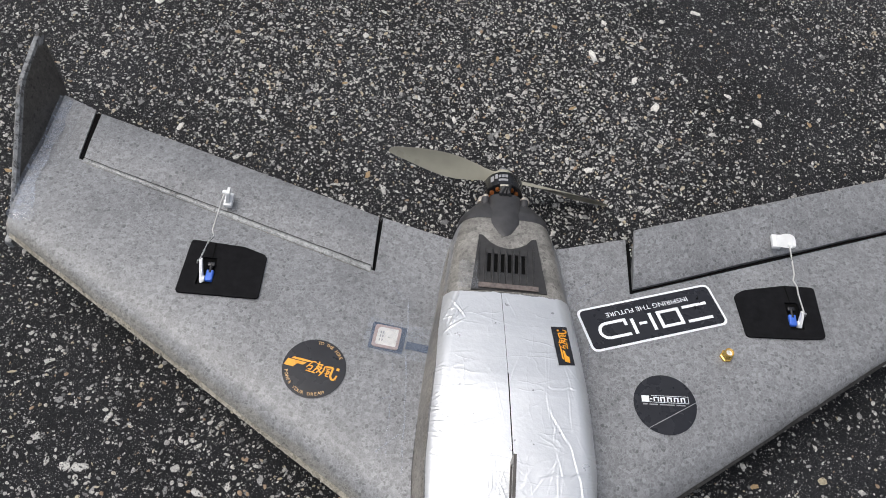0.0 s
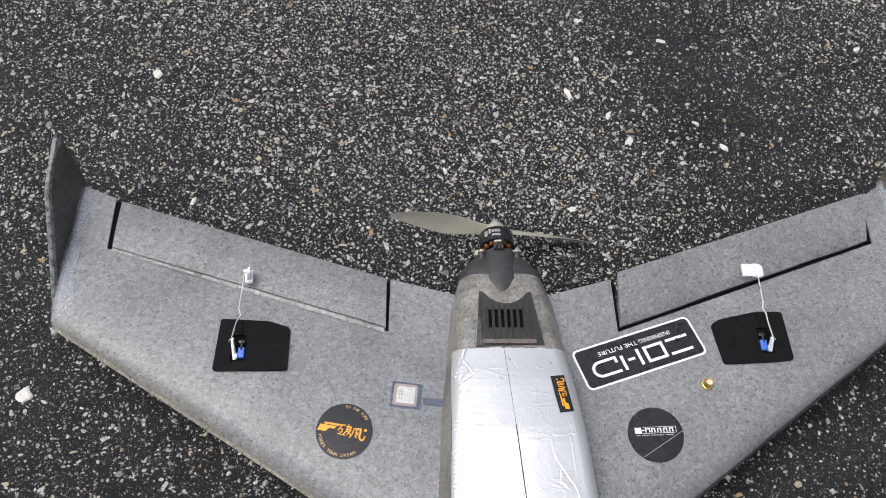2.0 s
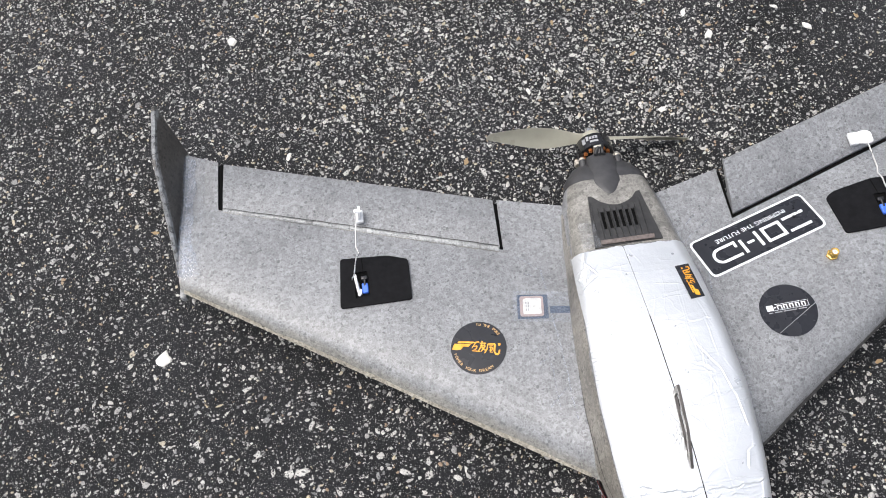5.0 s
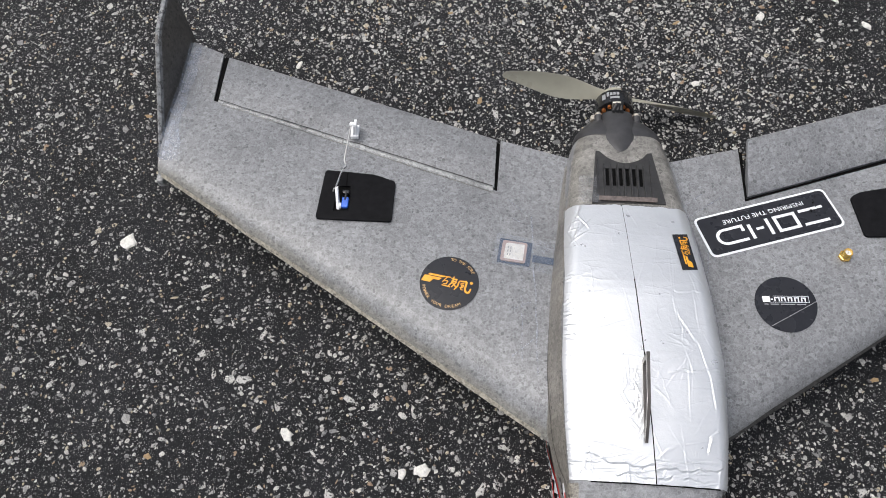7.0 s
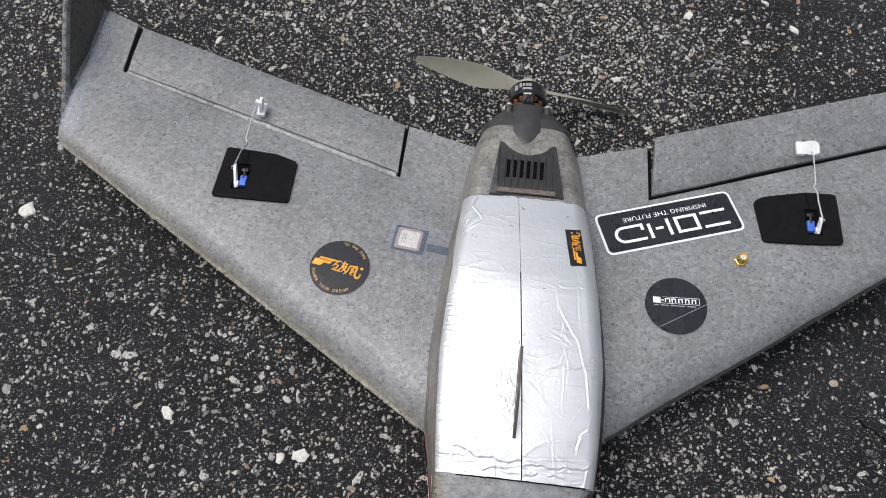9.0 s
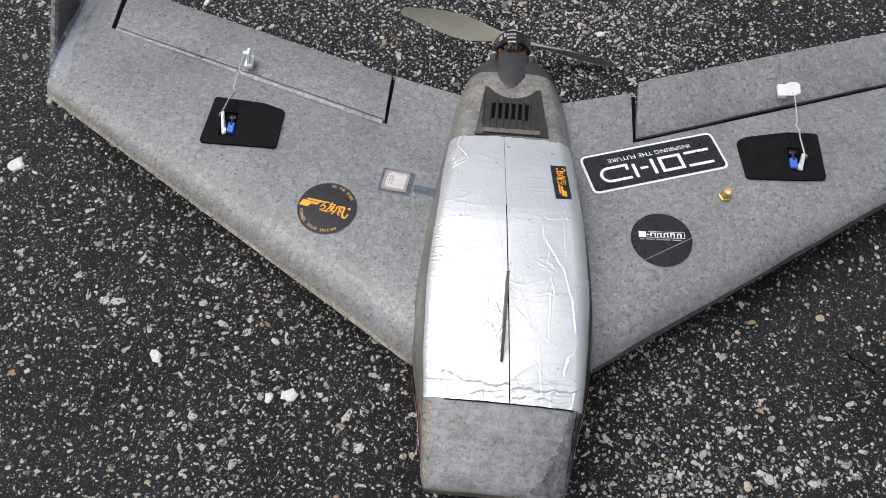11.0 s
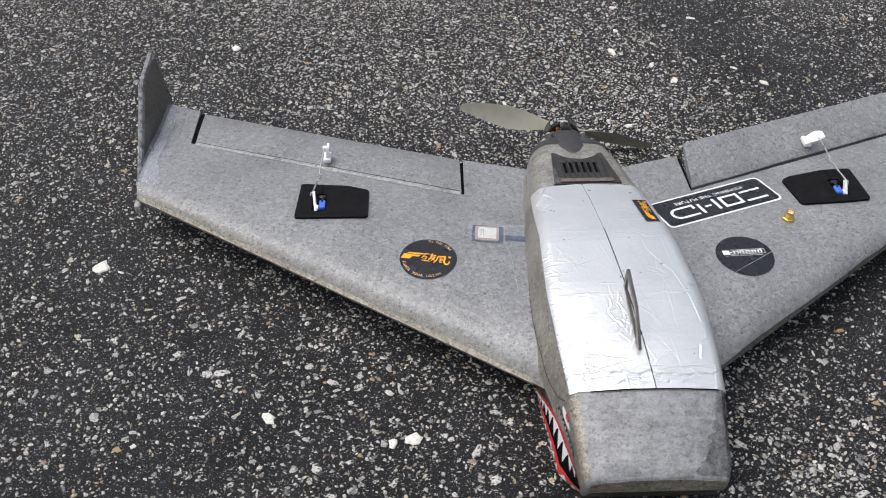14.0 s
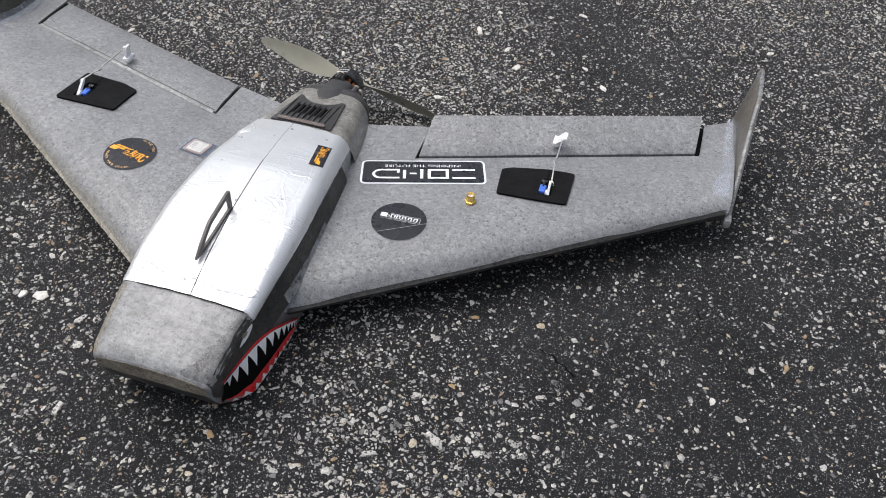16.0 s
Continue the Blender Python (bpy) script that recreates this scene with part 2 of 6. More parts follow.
def foil_material():
    """Dulled aluminium tape: thin sharp creases, most of them across the front and along the shoulders."""
    m, n, l, b = shader("aluminium_foil_tape", 0.34, metal=0.62)
    c = mix_of(n, l, 0.0, (0.69, 0.705, 0.72), (0.76, 0.77, 0.785))
    l.new(ramp_of(n, l, noise_of(n, l, 30, 6), (0.3, 0.0), (0.7, 1.0)), c.node.inputs[0])
    l.new(c, b.inputs["Base Color"])
    l.new(ramp_of(n, l, noise_of(n, l, 80, 5), (0.3, 0.27), (0.7, 0.42)), b.inputs["Roughness"])
    at = place_of(n)
    split = n.new("ShaderNodeSeparateXYZ")
    l.new(at, split.inputs[0])
    bend = n.new("ShaderNodeTexNoise")
    bend.inputs["Scale"].default_value, bend.inputs["Detail"].default_value = 40, 3
    l.new(at, bend.inputs["Vector"])
    height = None
    for size, turn, shift, tall in (((14, 48, 40), 0.10, 0.0, 0.45), ((40, 16, 30), 0.3, 7.0, 0.22)):
        move = n.new("ShaderNodeVectorMath")
        move.operation = "MULTIPLY_ADD"
        l.new(bend.outputs["Color"], move.inputs[0])
        move.inputs[1].default_value = (0.012, 0.012, 0.012)
        l.new(at, move.inputs[2])
        grid = n.new("ShaderNodeMapping")
        grid.inputs["Scale"].default_value = size
        grid.inputs["Rotation"].default_value = (0, 0, turn)
        grid.inputs["Location"].default_value = (shift, shift, 0)
        l.new(move.outputs[0], grid.inputs["Vector"])
        fold = ramp_of(n, l, cells_of(n, l, 1.0, "DISTANCE_TO_EDGE", grid.outputs[0])["Distance"], (0.0, tall), (0.035, tall * 0.25), (0.12, 0.0))
        some = ramp_of(n, l, noise_of(n, l, 26, 3), (0.42, 0.0), (0.62, 1.0))
        fold = mix_of(n, l, 1.0, fold, some, "MULTIPLY")
        height = fold if height is None else mix_of(n, l, 1.0, height, fold, "ADD")
    near = n.new("ShaderNodeMapRange")
    near.inputs["From Min"].default_value, near.inputs["From Max"].default_value = -0.205, -0.150
    near.inputs["To Min"].default_value, near.inputs["To Max"].default_value = 1.0, 0.26
    l.new(split.outputs["Y"], near.inputs["Value"])
    height = mix_of(n, l, 1.0, height, near.outputs["Result"], "MULTIPLY")
    add = n.new("ShaderNodeMath")
    add.operation = "MULTIPLY_ADD"
    l.new(noise_of(n, l, 240, 4), add.inputs[0])
    add.inputs[1].default_value = 0.10
    l.new(height, add.inputs[2])
    bump_of(n, l, add.outputs[0], b, 1.0, 0.0016)
    return m


def tape_material(name, colour, alpha, scale=110.0, least=0.35):
    m, n, l, b = shader(name, 0.3, coat=0.3)
    l.new(mix_of(n, l, noise_of(n, l, 90, 5), tuple(c * 0.7 for c in colour), colour), b.inputs["Base Color"])
    l.new(ramp_of(n, l, noise_of(n, l, scale, 6, 0.62), (0.3, alpha * least), (0.7, min(1.0, alpha * 1.5))), b.inputs["Alpha"])
    bump_of(n, l, noise_of(n, l, 170, 4), b, 0.4, 0.0008)
    return m


FOAM = foam("grey_bead_foam", 0.117, 0.288, (0.97, 0.985, 1.02), 335.0)
FOAM_LEFT = foam("grey_bead_foam_yellowed", 0.117, 0.288, (0.97, 0.985, 1.02), 335.0, stain=(0.526, 0.850, 0.1749))
FOAM_FLAP = foam("grey_bead_foam_flap", 0.114, 0.288, (0.97, 0.985, 1.02), 320.0)
FOAM_BODY = foam("body_bead_foam", 0.130, 0.275, (0.97, 0.985, 1.015), 330.0, streaks=0.45, blotch=0.24, patches=55.0)
# near-black foam, shade of unlit sides, undersides and creases put into its colour
SHADE_FOAM = foam("dark_shade_foam", 0.010, 0.065, (1.0, 0.97, 0.93), 320.0, streaks=0.35, blotch=0.35, film=0.2)
FOAM_SIDE = foam("brown_worn_foam", 0.05, 0.30, (1.0, 0.93, 0.82), 330.0, streaks=0.3, blotch=0.35)
# winglet foam twice, shaded and lit: light on the faces put into colour
FOAM_FIN_SHADED = foam("shaded_fin_foam", 0.010, 0.090, (1.0, 0.93, 0.85), 300.0, streaks=0.5, blotch=0.35)
FOAM_FIN_LIT = foam("lit_fin_foam", 0.045, 0.185, (1.0, 0.92, 0.80), 300.0, streaks=0.3, blotch=0.35)
FOAM_TAIL = foam("brownish_tail_foam", 0.105, 0.29, (1.0, 0.955, 0.87), 260.0, streaks=0.12, blotch=0.34, patches=40.0)
FOAM_EDGE = foam("yellowed_foam_edge", 0.10, 0.48, (1.0, 0.92, 0.76), 300.0)
ASPHALT = asphalt_material()
AGGREGATE = stone_material("aggregate_stone", True)
STONE = stone_material("set_stone", False)
CHIP_WHITE = chip_material("white_limestone", (0.78, 0.76, 0.71))
CHIP_GREY = chip_material("grey_stone", (0.56, 0.55, 0.52), 0.10)
CHIP_TAN = chip_material("tan_pebble", (0.42, 0.29, 0.15))
FOIL = foil_material()
NOSE_FACE = foam("scuffed_brown_foam", 0.025, 0.26, (1.0, 0.89, 0.72), 300.0, streaks=0.5, blotch=0.35, film=0.25)
BLACK_PLASTIC = plain("moulded_black_plastic", (0.042, 0.041, 0.043), 0.42, wear=0.25)
VENT_PLASTIC = plain("vent_dark_plastic", (0.032, 0.031, 0.031), 0.45, wear=0.3, gloss=0.45)
LEDGE = plain("scuffed_brown_plastic", (0.13, 0.105, 0.095), 0.5, wear=0.4, scale=300)
COVER_BLACK = plain("matt_black_cover", (0.0085, 0.0085, 0.0095), 0.66, wear=0.3, bump=0.3, gloss=0.08)
HOLE_BLACK = plain("hollow_dark", (0.006, 0.006, 0.006), 0.9, gloss=0.05)
STICKER_BLACK = plain("black_vinyl", (0.020, 0.021, 0.026), 0.30, bump=0.05, gloss=0.3)
INK_WHITE = plain("white_print", (0.85, 0.87, 0.90), 0.35, wear=0.05, bump=0.05)
INK_GREY = plain("grey_print", (0.30, 0.30, 0.31), 0.4)
INK_ORANGE = plain("orange_print", (0.85, 0.38, 0.03), 0.35, wear=0.08, bump=0.05)
INK_RED = plain("red_print", (0.74, 0.030, 0.032), 0.35, wear=0.1)
WHITE_PLASTIC = plain("white_nylon", (0.78, 0.79, 0.80), 0.4, wear=0.06)
STEEL = plain("steel_wire", (0.62, 0.61, 0.59), 0.3, metal=0.9)
BOLT_METAL = plain("pale_bolt_metal", (0.62, 0.57, 0.50), 0.35, metal=0.7)
GOLD = plain("gold_plated_brass", (0.85, 0.56, 0.16), 0.25, metal=0.95)
BLUE_PLASTIC = plain("blue_plastic", (0.05, 0.15, 0.62), 0.3)
BOARD_BLUE = plain("dark_blue_board", (0.035, 0.055, 0.095), 0.3, coat=0.4)
CERAMIC = plain("pinkish_ceramic", (0.38, 0.29, 0.27), 0.5)
SILVER_PATCH = plain("silver_patch", (0.72, 0.70, 0.66), 0.4, metal=0.2)
PROP = plain("khaki_grey_nylon", (0.37, 0.355, 0.285), 0.33, wear=0.08, scale=60, bump=0.06)
BELL = plain("black_anodised_bell", (0.02, 0.02, 0.022), 0.22, metal=0.4, coat=0.3)
COPPER = plain("enamelled_copper", (0.62, 0.22, 0.07), 0.3, metal=0.8)
WIRE_BLACK = plain("black_wire", (0.012, 0.012, 0.013), 0.5)
HANDLE_GREY = plain("carbon_grey_plate", (0.075, 0.067, 0.062), 0.38, wear=0.3)
TAPE = tape_material("cloudy_clear_tape", (0.66, 0.69, 0.73), 0.12, 60.0, 0.0)
TAPE_MILKY = tape_material("milky_clear_tape", (0.62, 0.67, 0.77), 0.33, 120.0, 0.0)
TAPE_RIM = tape_material("pale_edge_tape", (0.37, 0.38, 0.39), 0.62, 140.0, 0.4)
WORN_EDGE = foam("worn_pale_foam", 0.07, 0.36, (1.0, 0.92, 0.78), 330.0, blotch=0.35)
SMOKY = tape_material("smoky_tape", (0.032, 0.030, 0.027), 0.38, 210.0, 0.10)
TAPE_GREY = tape_material("grey_clear_tape", (0.36, 0.37, 0.38), 0.85)
TAPE_EDGE = foam("taped_foam_edge", 0.12, 0.40, (0.98, 1.0, 1.0), 300.0)


# ---- building helpers ----
def part(name, bm, material, parent, label="", smooth=False):
    me = bpy.data.meshes.new(name)
    bmesh.ops.recalc_face_normals(bm, faces=bm.faces)
    bm.to_mesh(me)
    bm.free()
    me.materials.append(material)
    if smooth:
        me.polygons.foreach_set("use_smooth", [True] * len(me.polygons))
        me.set_sharp_from_angle(angle=radians(42))
    ob = new(name, me)
    ob.parent = parent
    if label:
        ob["label"] = label
    return ob


def loft(bm, rings, caps=True, closed=True):
    rows = [[bm.verts.new(p) for p in r] for r in rings]
    n = len(rows[0])
    for a, b in zip(rows, rows[1:]):
        for i in range(n if closed else n - 1):
            j = (i + 1) % n
            bm.faces.new((a[i], a[j], b[j], b[i]))
    if caps and closed:
        bm.faces.new(rows[0])
        bm.faces.new(list(reversed(rows[-1])))
    return bm


def box(bm, x0, x1, y0, y1, z0, z1, m=None, bevel=0.0):
    b = bmesh.new()
    loft(b, [[(x0, y0, z), (x1, y0, z), (x1, y1, z), (x0, y1, z)] for z in (z0, z1)])
    if bevel:
        bmesh.ops.bevel(b, geom=list(b.edges), offset=bevel, segments=2, affect="EDGES", profile=0.5)
    merge(bm, b, m)
    return bm


def merge(bm, b, m=None):
    if m is not None:
        bmesh.ops.transform(b, matrix=m, verts=b.verts)
    me = bpy.data.meshes.new("temporary")
    b.to_mesh(me)
    b.free()
    bm.from_mesh(me)
    bpy.data.meshes.remove(me)


def turned(bm, profile, m, n=32):
    """A body turned about the local y axis: profile of (y, radius)."""
    b = bmesh.new()
    loft(b, [[(r * math.cos(2 * math.pi * i / n), y, r * math.sin(2 * math.pi * i / n)) for i in range(n)] for y, r in profile])
    merge(bm, b, m)
    return bm


def tube(bm, points, radius, n=8):
    pts = [Vector(p) for p in points]
    rings = []
    for i, p in enumerate(pts):
        d = (pts[min(i + 1, len(pts) - 1)] - pts[max(i - 1, 0)]).normalized()
        side = d.cross(Vector((0.13, 0.21, 1))).normalized()
        up = side.cross(d)
        rings.append([p + radius * (math.cos(2 * math.pi * k / n) * side + math.sin(2 * math.pi * k / n) * up) for k in range(n)])
    return loft(bm, rings)


def rounded(points, radius, steps=5):
    """The outline of a polygon with its corners rounded."""
    out, n = [], len(points)
    for i in range(n):
        p, a, b = Vector(points[i]), Vector(points[i - 1]), Vector(points[(i + 1) % n])
        r = min(radius, 0.45 * (a - p).length, 0.45 * (b - p).length)
        s, e = p + (a - p).normalized() * r, p + (b - p).normalized() * r
        for k in range(steps + 1):
            t = k / steps
            out.append(tuple((1 - t) ** 2 * s + 2 * t * (1 - t) * p + t * t * e))
    return out


def sheet(bm, outline, height, rings=6):
    """A thin sheet inside an outline that lies on the surface height(x, y)."""
    n = len(outline)
    mx, my = sum(p[0] for p in outline) / n, sum(p[1] for p in outline) / n
    rows = []
    for k in range(rings):
        f = 1 - k / rings
        rows.append([bm.verts.new((q[0], q[1], height(*q))) for q in (((mx + (x - mx) * f), (my + (y - my) * f)) for x, y in outline)])
    mid = bm.verts.new((mx, my, height(mx, my)))
    for a, b in zip(rows, rows[1:]):
        for i in range(n):
            bm.faces.new((a[i], a[(i + 1) % n], b[(i + 1) % n], b[i]))
    for i in range(n):
        bm.faces.new((rows[-1][i], rows[-1][(i + 1) % n], mid))
    return bm


def plate(bm, outline, holes, height, thick):
    """A plate with holes cut through it, its top on height(x, y)."""
    edges = []
    for loop in [outline, *holes]:
        vs = [bm.verts.new((x, y, 0)) for x, y in loop]
        edges += [bm.edges.new((vs[i], vs[(i + 1) % len(vs)])) for i in range(len(vs))]
    made = bmesh.ops.triangle_fill(bm, use_beauty=True, use_dissolve=False, edges=edges, normal=(0, 0, 1))
    faces = [f for f in made["geom"] if isinstance(f, bmesh.types.BMFace)]
    under = bmesh.ops.extrude_face_region(bm, geom=faces)
    low = {v for v in under["geom"] if isinstance(v, bmesh.types.BMVert)}
    for v in bm.verts:
        v.co.z = height(v.co.x, v.co.y) - (thick if v in low else 0)
    return bm


def frame_at(origin, along):
    """A flat frame on a surface: maps local (a, b) to world (x, y)."""
    d = Vector(along).normalized()
    return lambda a, b: (origin[0] + a * d.x - b * d.y, origin[1] + a * d.y + b * d.x)


def shapes(bm, polygons, place, height):
    for poly in polygons:
        bm.faces.new([bm.verts.new((x, y, height(x, y))) for x, y in (place(*p) for p in poly)])
    return bm


def stroke(points, widths):
    """Quads along a brush stroke."""
    quads = []
    for (p, q), (w, v) in zip(zip(points, points[1:]), zip(widths, widths[1:])):
        d = (Vector(q) - Vector(p)).normalized()
        s = Vector((-d.y, d.x))
        a, b = Vector(p), Vector(q)
        quads.append([tuple(a - s * w), tuple(b - s * v), tuple(b + s * v), tuple(a + s * w)])
    return quads


def bar(a0, a1, b0, b1):
    return [(a0, b0), (a1, b0), (a1, b1), (a0, b1)]


def words(bm, text, size, place, height, shift=(0, 0), turn=0.0, squash=1.0):
    """Raised letters of the built-in font, laid on a surface and centred at shift."""
    cu = bpy.data.curves.new("letters", "FONT")
    cu.body, cu.size, cu.resolution_u, cu.align_x, cu.align_y = text, size, 2, "CENTER", "CENTER"
    ob = new("letters", cu)
    bpy.context.view_layer.update()
    me = bpy.data.meshes.new_from_object(ob.evaluated_get(bpy.context.evaluated_depsgraph_get()))
    c, s = math.cos(turn), math.sin(turn)
    for v in me.vertices:
        a, b = v.co.x * squash, v.co.y
        x, y = place(shift[0] + a * c - b * s, shift[1] + a * s + b * c)
        v.co = (x, y, height(x, y))
    bm.from_mesh(me)
    bpy.data.meshes.remove(me)
    bpy.data.objects.remove(ob)
    bpy.data.curves.remove(cu)
    return bm


# ---- the aircraft's surfaces, in metres ----
def middle(y):
    return 0.0035 - 0.03 * y - 0.003 * min(1.0, max(0.0, (-0.2 - y) / 0.07))


STATIONS = [  # y, half width, top, bottom
    (-0.2735, 0.0560, 0.0715, 0.0530), (-0.272, 0.0580, 0.0735, 0.0490), (-0.264, 0.0605, 0.078, 0.028), (-0.256, 0.0618, 0.0805, 0.012), (-0.250, 0.0625, 0.082, 0.006),
    (-0.230, 0.0640, 0.0885, 0.002), (-0.203, 0.0670, 0.0955, 0.0), (-0.160, 0.071, 0.104, 0.0), (-0.100, 0.0735, 0.1085, 0.0),
    (-0.030, 0.070, 0.106, 0.0), (0.030, 0.0645, 0.096, 0.0), (0.066, 0.060, 0.0875, 0.001), (0.100, 0.0565, 0.080, 0.004),
    (0.140, 0.052, 0.0735, 0.010), (0.168, 0.046, 0.068, 0.016)]
ROWS = list(zip(*STATIONS))


def body(y):
    def at(k):
        return sum(float(np.interp(y + d, ROWS[0], ROWS[k])) for d in (-0.008, 0, 0.008)) / 3 if -0.255 < y < 0.16 else float(np.interp(y, ROWS[0], ROWS[k]))
    hw, top, low = at(1), at(2), at(3)
    return hw, top, low, float(np.interp(y, [-0.27, -0.20, -0.12, 0.07, 0.16], [0.0055, 0.0085, 0.013, 0.016, 0.020])), float(np.interp(y, [-0.27, -0.13, -0.10, 0.1], [0.005, 0.005, 0.014, 0.024]))


DOME = 0.005


def flare(y, z, top):
    """How far the sides lean out below the shoulder, towards the wing roots."""
    most = float(np.interp(y, [-0.268, -0.245, -0.215, -0.185, -0.155, -0.05, 0.06, 0.14, 0.168], [0, 0.0010, 0.0035, 0.0075, 0.0125, 0.012, 0.008, 0.004, 0]))
    tuck = float(np.interp(y, [-0.268, -0.256, -0.245, -0.228, -0.19, -0.165, -0.14, 0.04, 0.10], [0.006, 0.013, 0.006, -0.003, 0.002, 0.005, 0.0086, 0.015, 0.0])) * (max(0.0, 0.0565 - z) / 0.05) ** 1.15
    return most * min(1.0, max(0.0, (top - 0.016 - z) / max(0.01, top - 0.061))) - tuck


def body_top(x, y, lift=0.0):
    hw, top, low, rt, rb = body(y)
    d = abs(x - middle(y))
    z = top - DOME * (min(d, hw) / hw) ** 2
    over = d - (hw - rt)
    return z - (rt - math.sqrt(max(0.0, rt * rt - min(over, rt) ** 2)) if over > 0 else 0) + lift


def body_side(y, z, s, lift=0.0):
    hw, top, low, rt, rb = body(y)
    inset = 0.0
    up, down = z - (top - DOME - rt), (low + rb) - z
    if up > 0:
        inset = rt - math.sqrt(max(0.0, rt * rt - min(up, rt) ** 2))
    if down > 0:
        inset = max(inset, rb - math.sqrt(max(0.0, rb * rb - min(down, rb) ** 2)))
    return middle(y) + s * (hw - inset + lift + flare(y, z, top))


def body_ring(y, lift=0.0, n=7):
    hw, top, low, rt, rb = body(y)
    c, pts = middle(y), []
    corner = top - DOME - rt
    for s in (1, -1):
        half = []
        for k in range(n):  # from the bottom up to the top middle
            a = math.pi / 2 * k / (n - 1)
            half.append((c + s * (hw - rb + (rb + lift) * math.sin(a)), low + rb - (rb + lift) * math.cos(a)))
        for k in range(n):
            a = math.pi / 2 * k / (n - 1)
            x = hw - rt + (rt + lift) * math.cos(a)
            half.append((c + s * x, corner + (rt + lift) * math.sin(a) + DOME * (1 - (min(x, hw) / hw) ** 2)))
        for f in (0.75, 0.5, 0.25):
            x = (hw - rt) * f
            half.append((c + s * x, top - DOME * (x / hw) ** 2 + lift))
        pts += half if s == 1 else [(c, top + lift)] + half[::-1]
    return [(x + (flare(y, z, top) if x > c else -flare(y, z, top) if x < c else 0), y, z) for x, z in pts]


def over_top(y, a, lift):
    """The point a metres from the middle line, counted over the top and down the side."""
    hw, top, low, rt, rb = body(y)
    flat, s, d = hw - rt, (1 if a >= 0 else -1), abs(a)
    c = middle(y)
    if d <= flat:
        return Vector((c + a, y, top - DOME * (d / hw) ** 2 + lift))
    d -= flat
    if d <= rt * math.pi / 2:
        t = d / rt
        x = flat + (rt + lift) * math.sin(t)
        return Vector((c + s * x, y, top - DOME * (min(x, hw) / hw) ** 2 - rt + (rt + lift) * math.cos(t)))
    d -= rt * math.pi / 2
    return Vector((c + s * (hw + lift + flare(y, top - DOME - rt - d, top)), y, top - DOME - rt - d))


class Wing:
    """One wing panel; x counts outwards from the middle."""

    def __init__(self, s, nose, hinge, tail):
        self.s, self.nose, self.hinge, self.tail = s, nose, hinge, tail
        self.x_in, self.x_out, self.tip = hinge[0][0], hinge[1][0], nose[1][0]

    def line(self, pts, x):
        (a, b), (c, d) = pts[0], pts[-1]
        return b + (d - b) * (x - a) / (c - a)

    def rear(self, x):
        return float(np.interp(x, [p[0] for p in self.tail], [p[1] for p in self.tail]))

    def share(self, x, y):
        le, h = self.line(self.nose, x), self.line(self.hinge, x)
        return (y - le) / (h - le), (self.rear(x) - le) / (h - le)

    def span(self, x, a, b):
        return a + (b - a) * min(1.0, max(0.0, (x - 0.07) / 0.42))

    def top(self, x, y):
        u, end = self.share(x, y)
        z0, zh, zt = self.span(x, 0.043, 0.0482), self.span(x, 0.0465, 0.048), self.span(x, 0.0435, 0.046)
        if u <= 1:
            u = max(u, 0.0)
            return z0 + (zh - z0) * u + self.span(x, 0.049, 0.0245) * u ** 0.40 * (1 - u) * (1 - math.exp(-u / 0.03))
        return zh + (zt - zh) * min(1, (u - 1) / max(1e-6, end - 1))

    def low(self, x, y):
        u, end = self.share(x, y)
        z0 = self.span(x, 0.043, 0.0482)
        deep = z0 - self.span(x, 0.031, 0.021)
        lip, back = 0.0036, 0.19
        if u < back:
            r = max(0.0, u / back)
            return z0 - lip * min(1.0, math.sqrt(max(0.0, u) / 0.012)) - (z0 - deep - lip) * (1.6 * r - 0.6 * r * r)
        return deep + (0.034 - deep) * min(1, (u - back) / max(1e-6, end - back))

    def height(self, lift):
        return lambda x, y: self.top(abs(x), y) + lift

    def ring(self, x, rear):
        le = self.line(self.nose, x)
        steps = [0, 0.003, 0.008, 0.02, 0.045, 0.08, 0.13, 0.2, 0.28, 0.37, 0.46, 0.56, 0.66, 0.76, 0.86, 0.94, 1.0]
        turn = self.line(self.hinge, x)
        ys = [le + (turn - le) * f for f in steps] + [turn + max(1e-5, rear - turn) * f for f in (0.3, 0.65, 1.0)]
        pts = [(x, y, self.top(x, y)) for y in reversed(ys)]
        pts += [(x, y, self.low(x, y)) for y in ys[1:]]
        return [(self.s * p[0], p[1], p[2]) for p in pts]


LEFT = Wing(-1, [(0.074, -0.160), (0.499, 0.103)], [(0.128, 0.100), (0.457, 0.2025)],
            [(0.03, 0.141), (0.057, 0.148), (0.129, 0.1665), (0.457, 0.270), (0.499, 0.288)])
RIGHT = Wing(1, [(0.080, -0.160), (0.489, 0.125)], [(0.128, 0.100), (0.449, 0.2145)],
             [(0.03, 0.141), (0.055, 0.147), (0.129, 0.1675), (0.449, 0.278), (0.489, 0.303)])

# ---- ground ----
ground_bm = bmesh.new()
loft(ground_bm, [[(-150, -150, -0.4), (150, -150, -0.4), (150, 150, -0.4), (-150, 150, -0.4)], [(-150, -150, 0), (150, -150, 0), (150, 150, 0), (-150, 150, 0)]])
ground = tagged(part("ground", ground_bm, ASPHALT, None), "dark worn asphalt with exposed pale aggregate", "asphalt", kind="structure")

# ---- aircraft ----
plane = tagged(new("flying_wing_aircraft"), "grey foam flying wing with foil-taped hatch, resting on asphalt", "model aircraft")


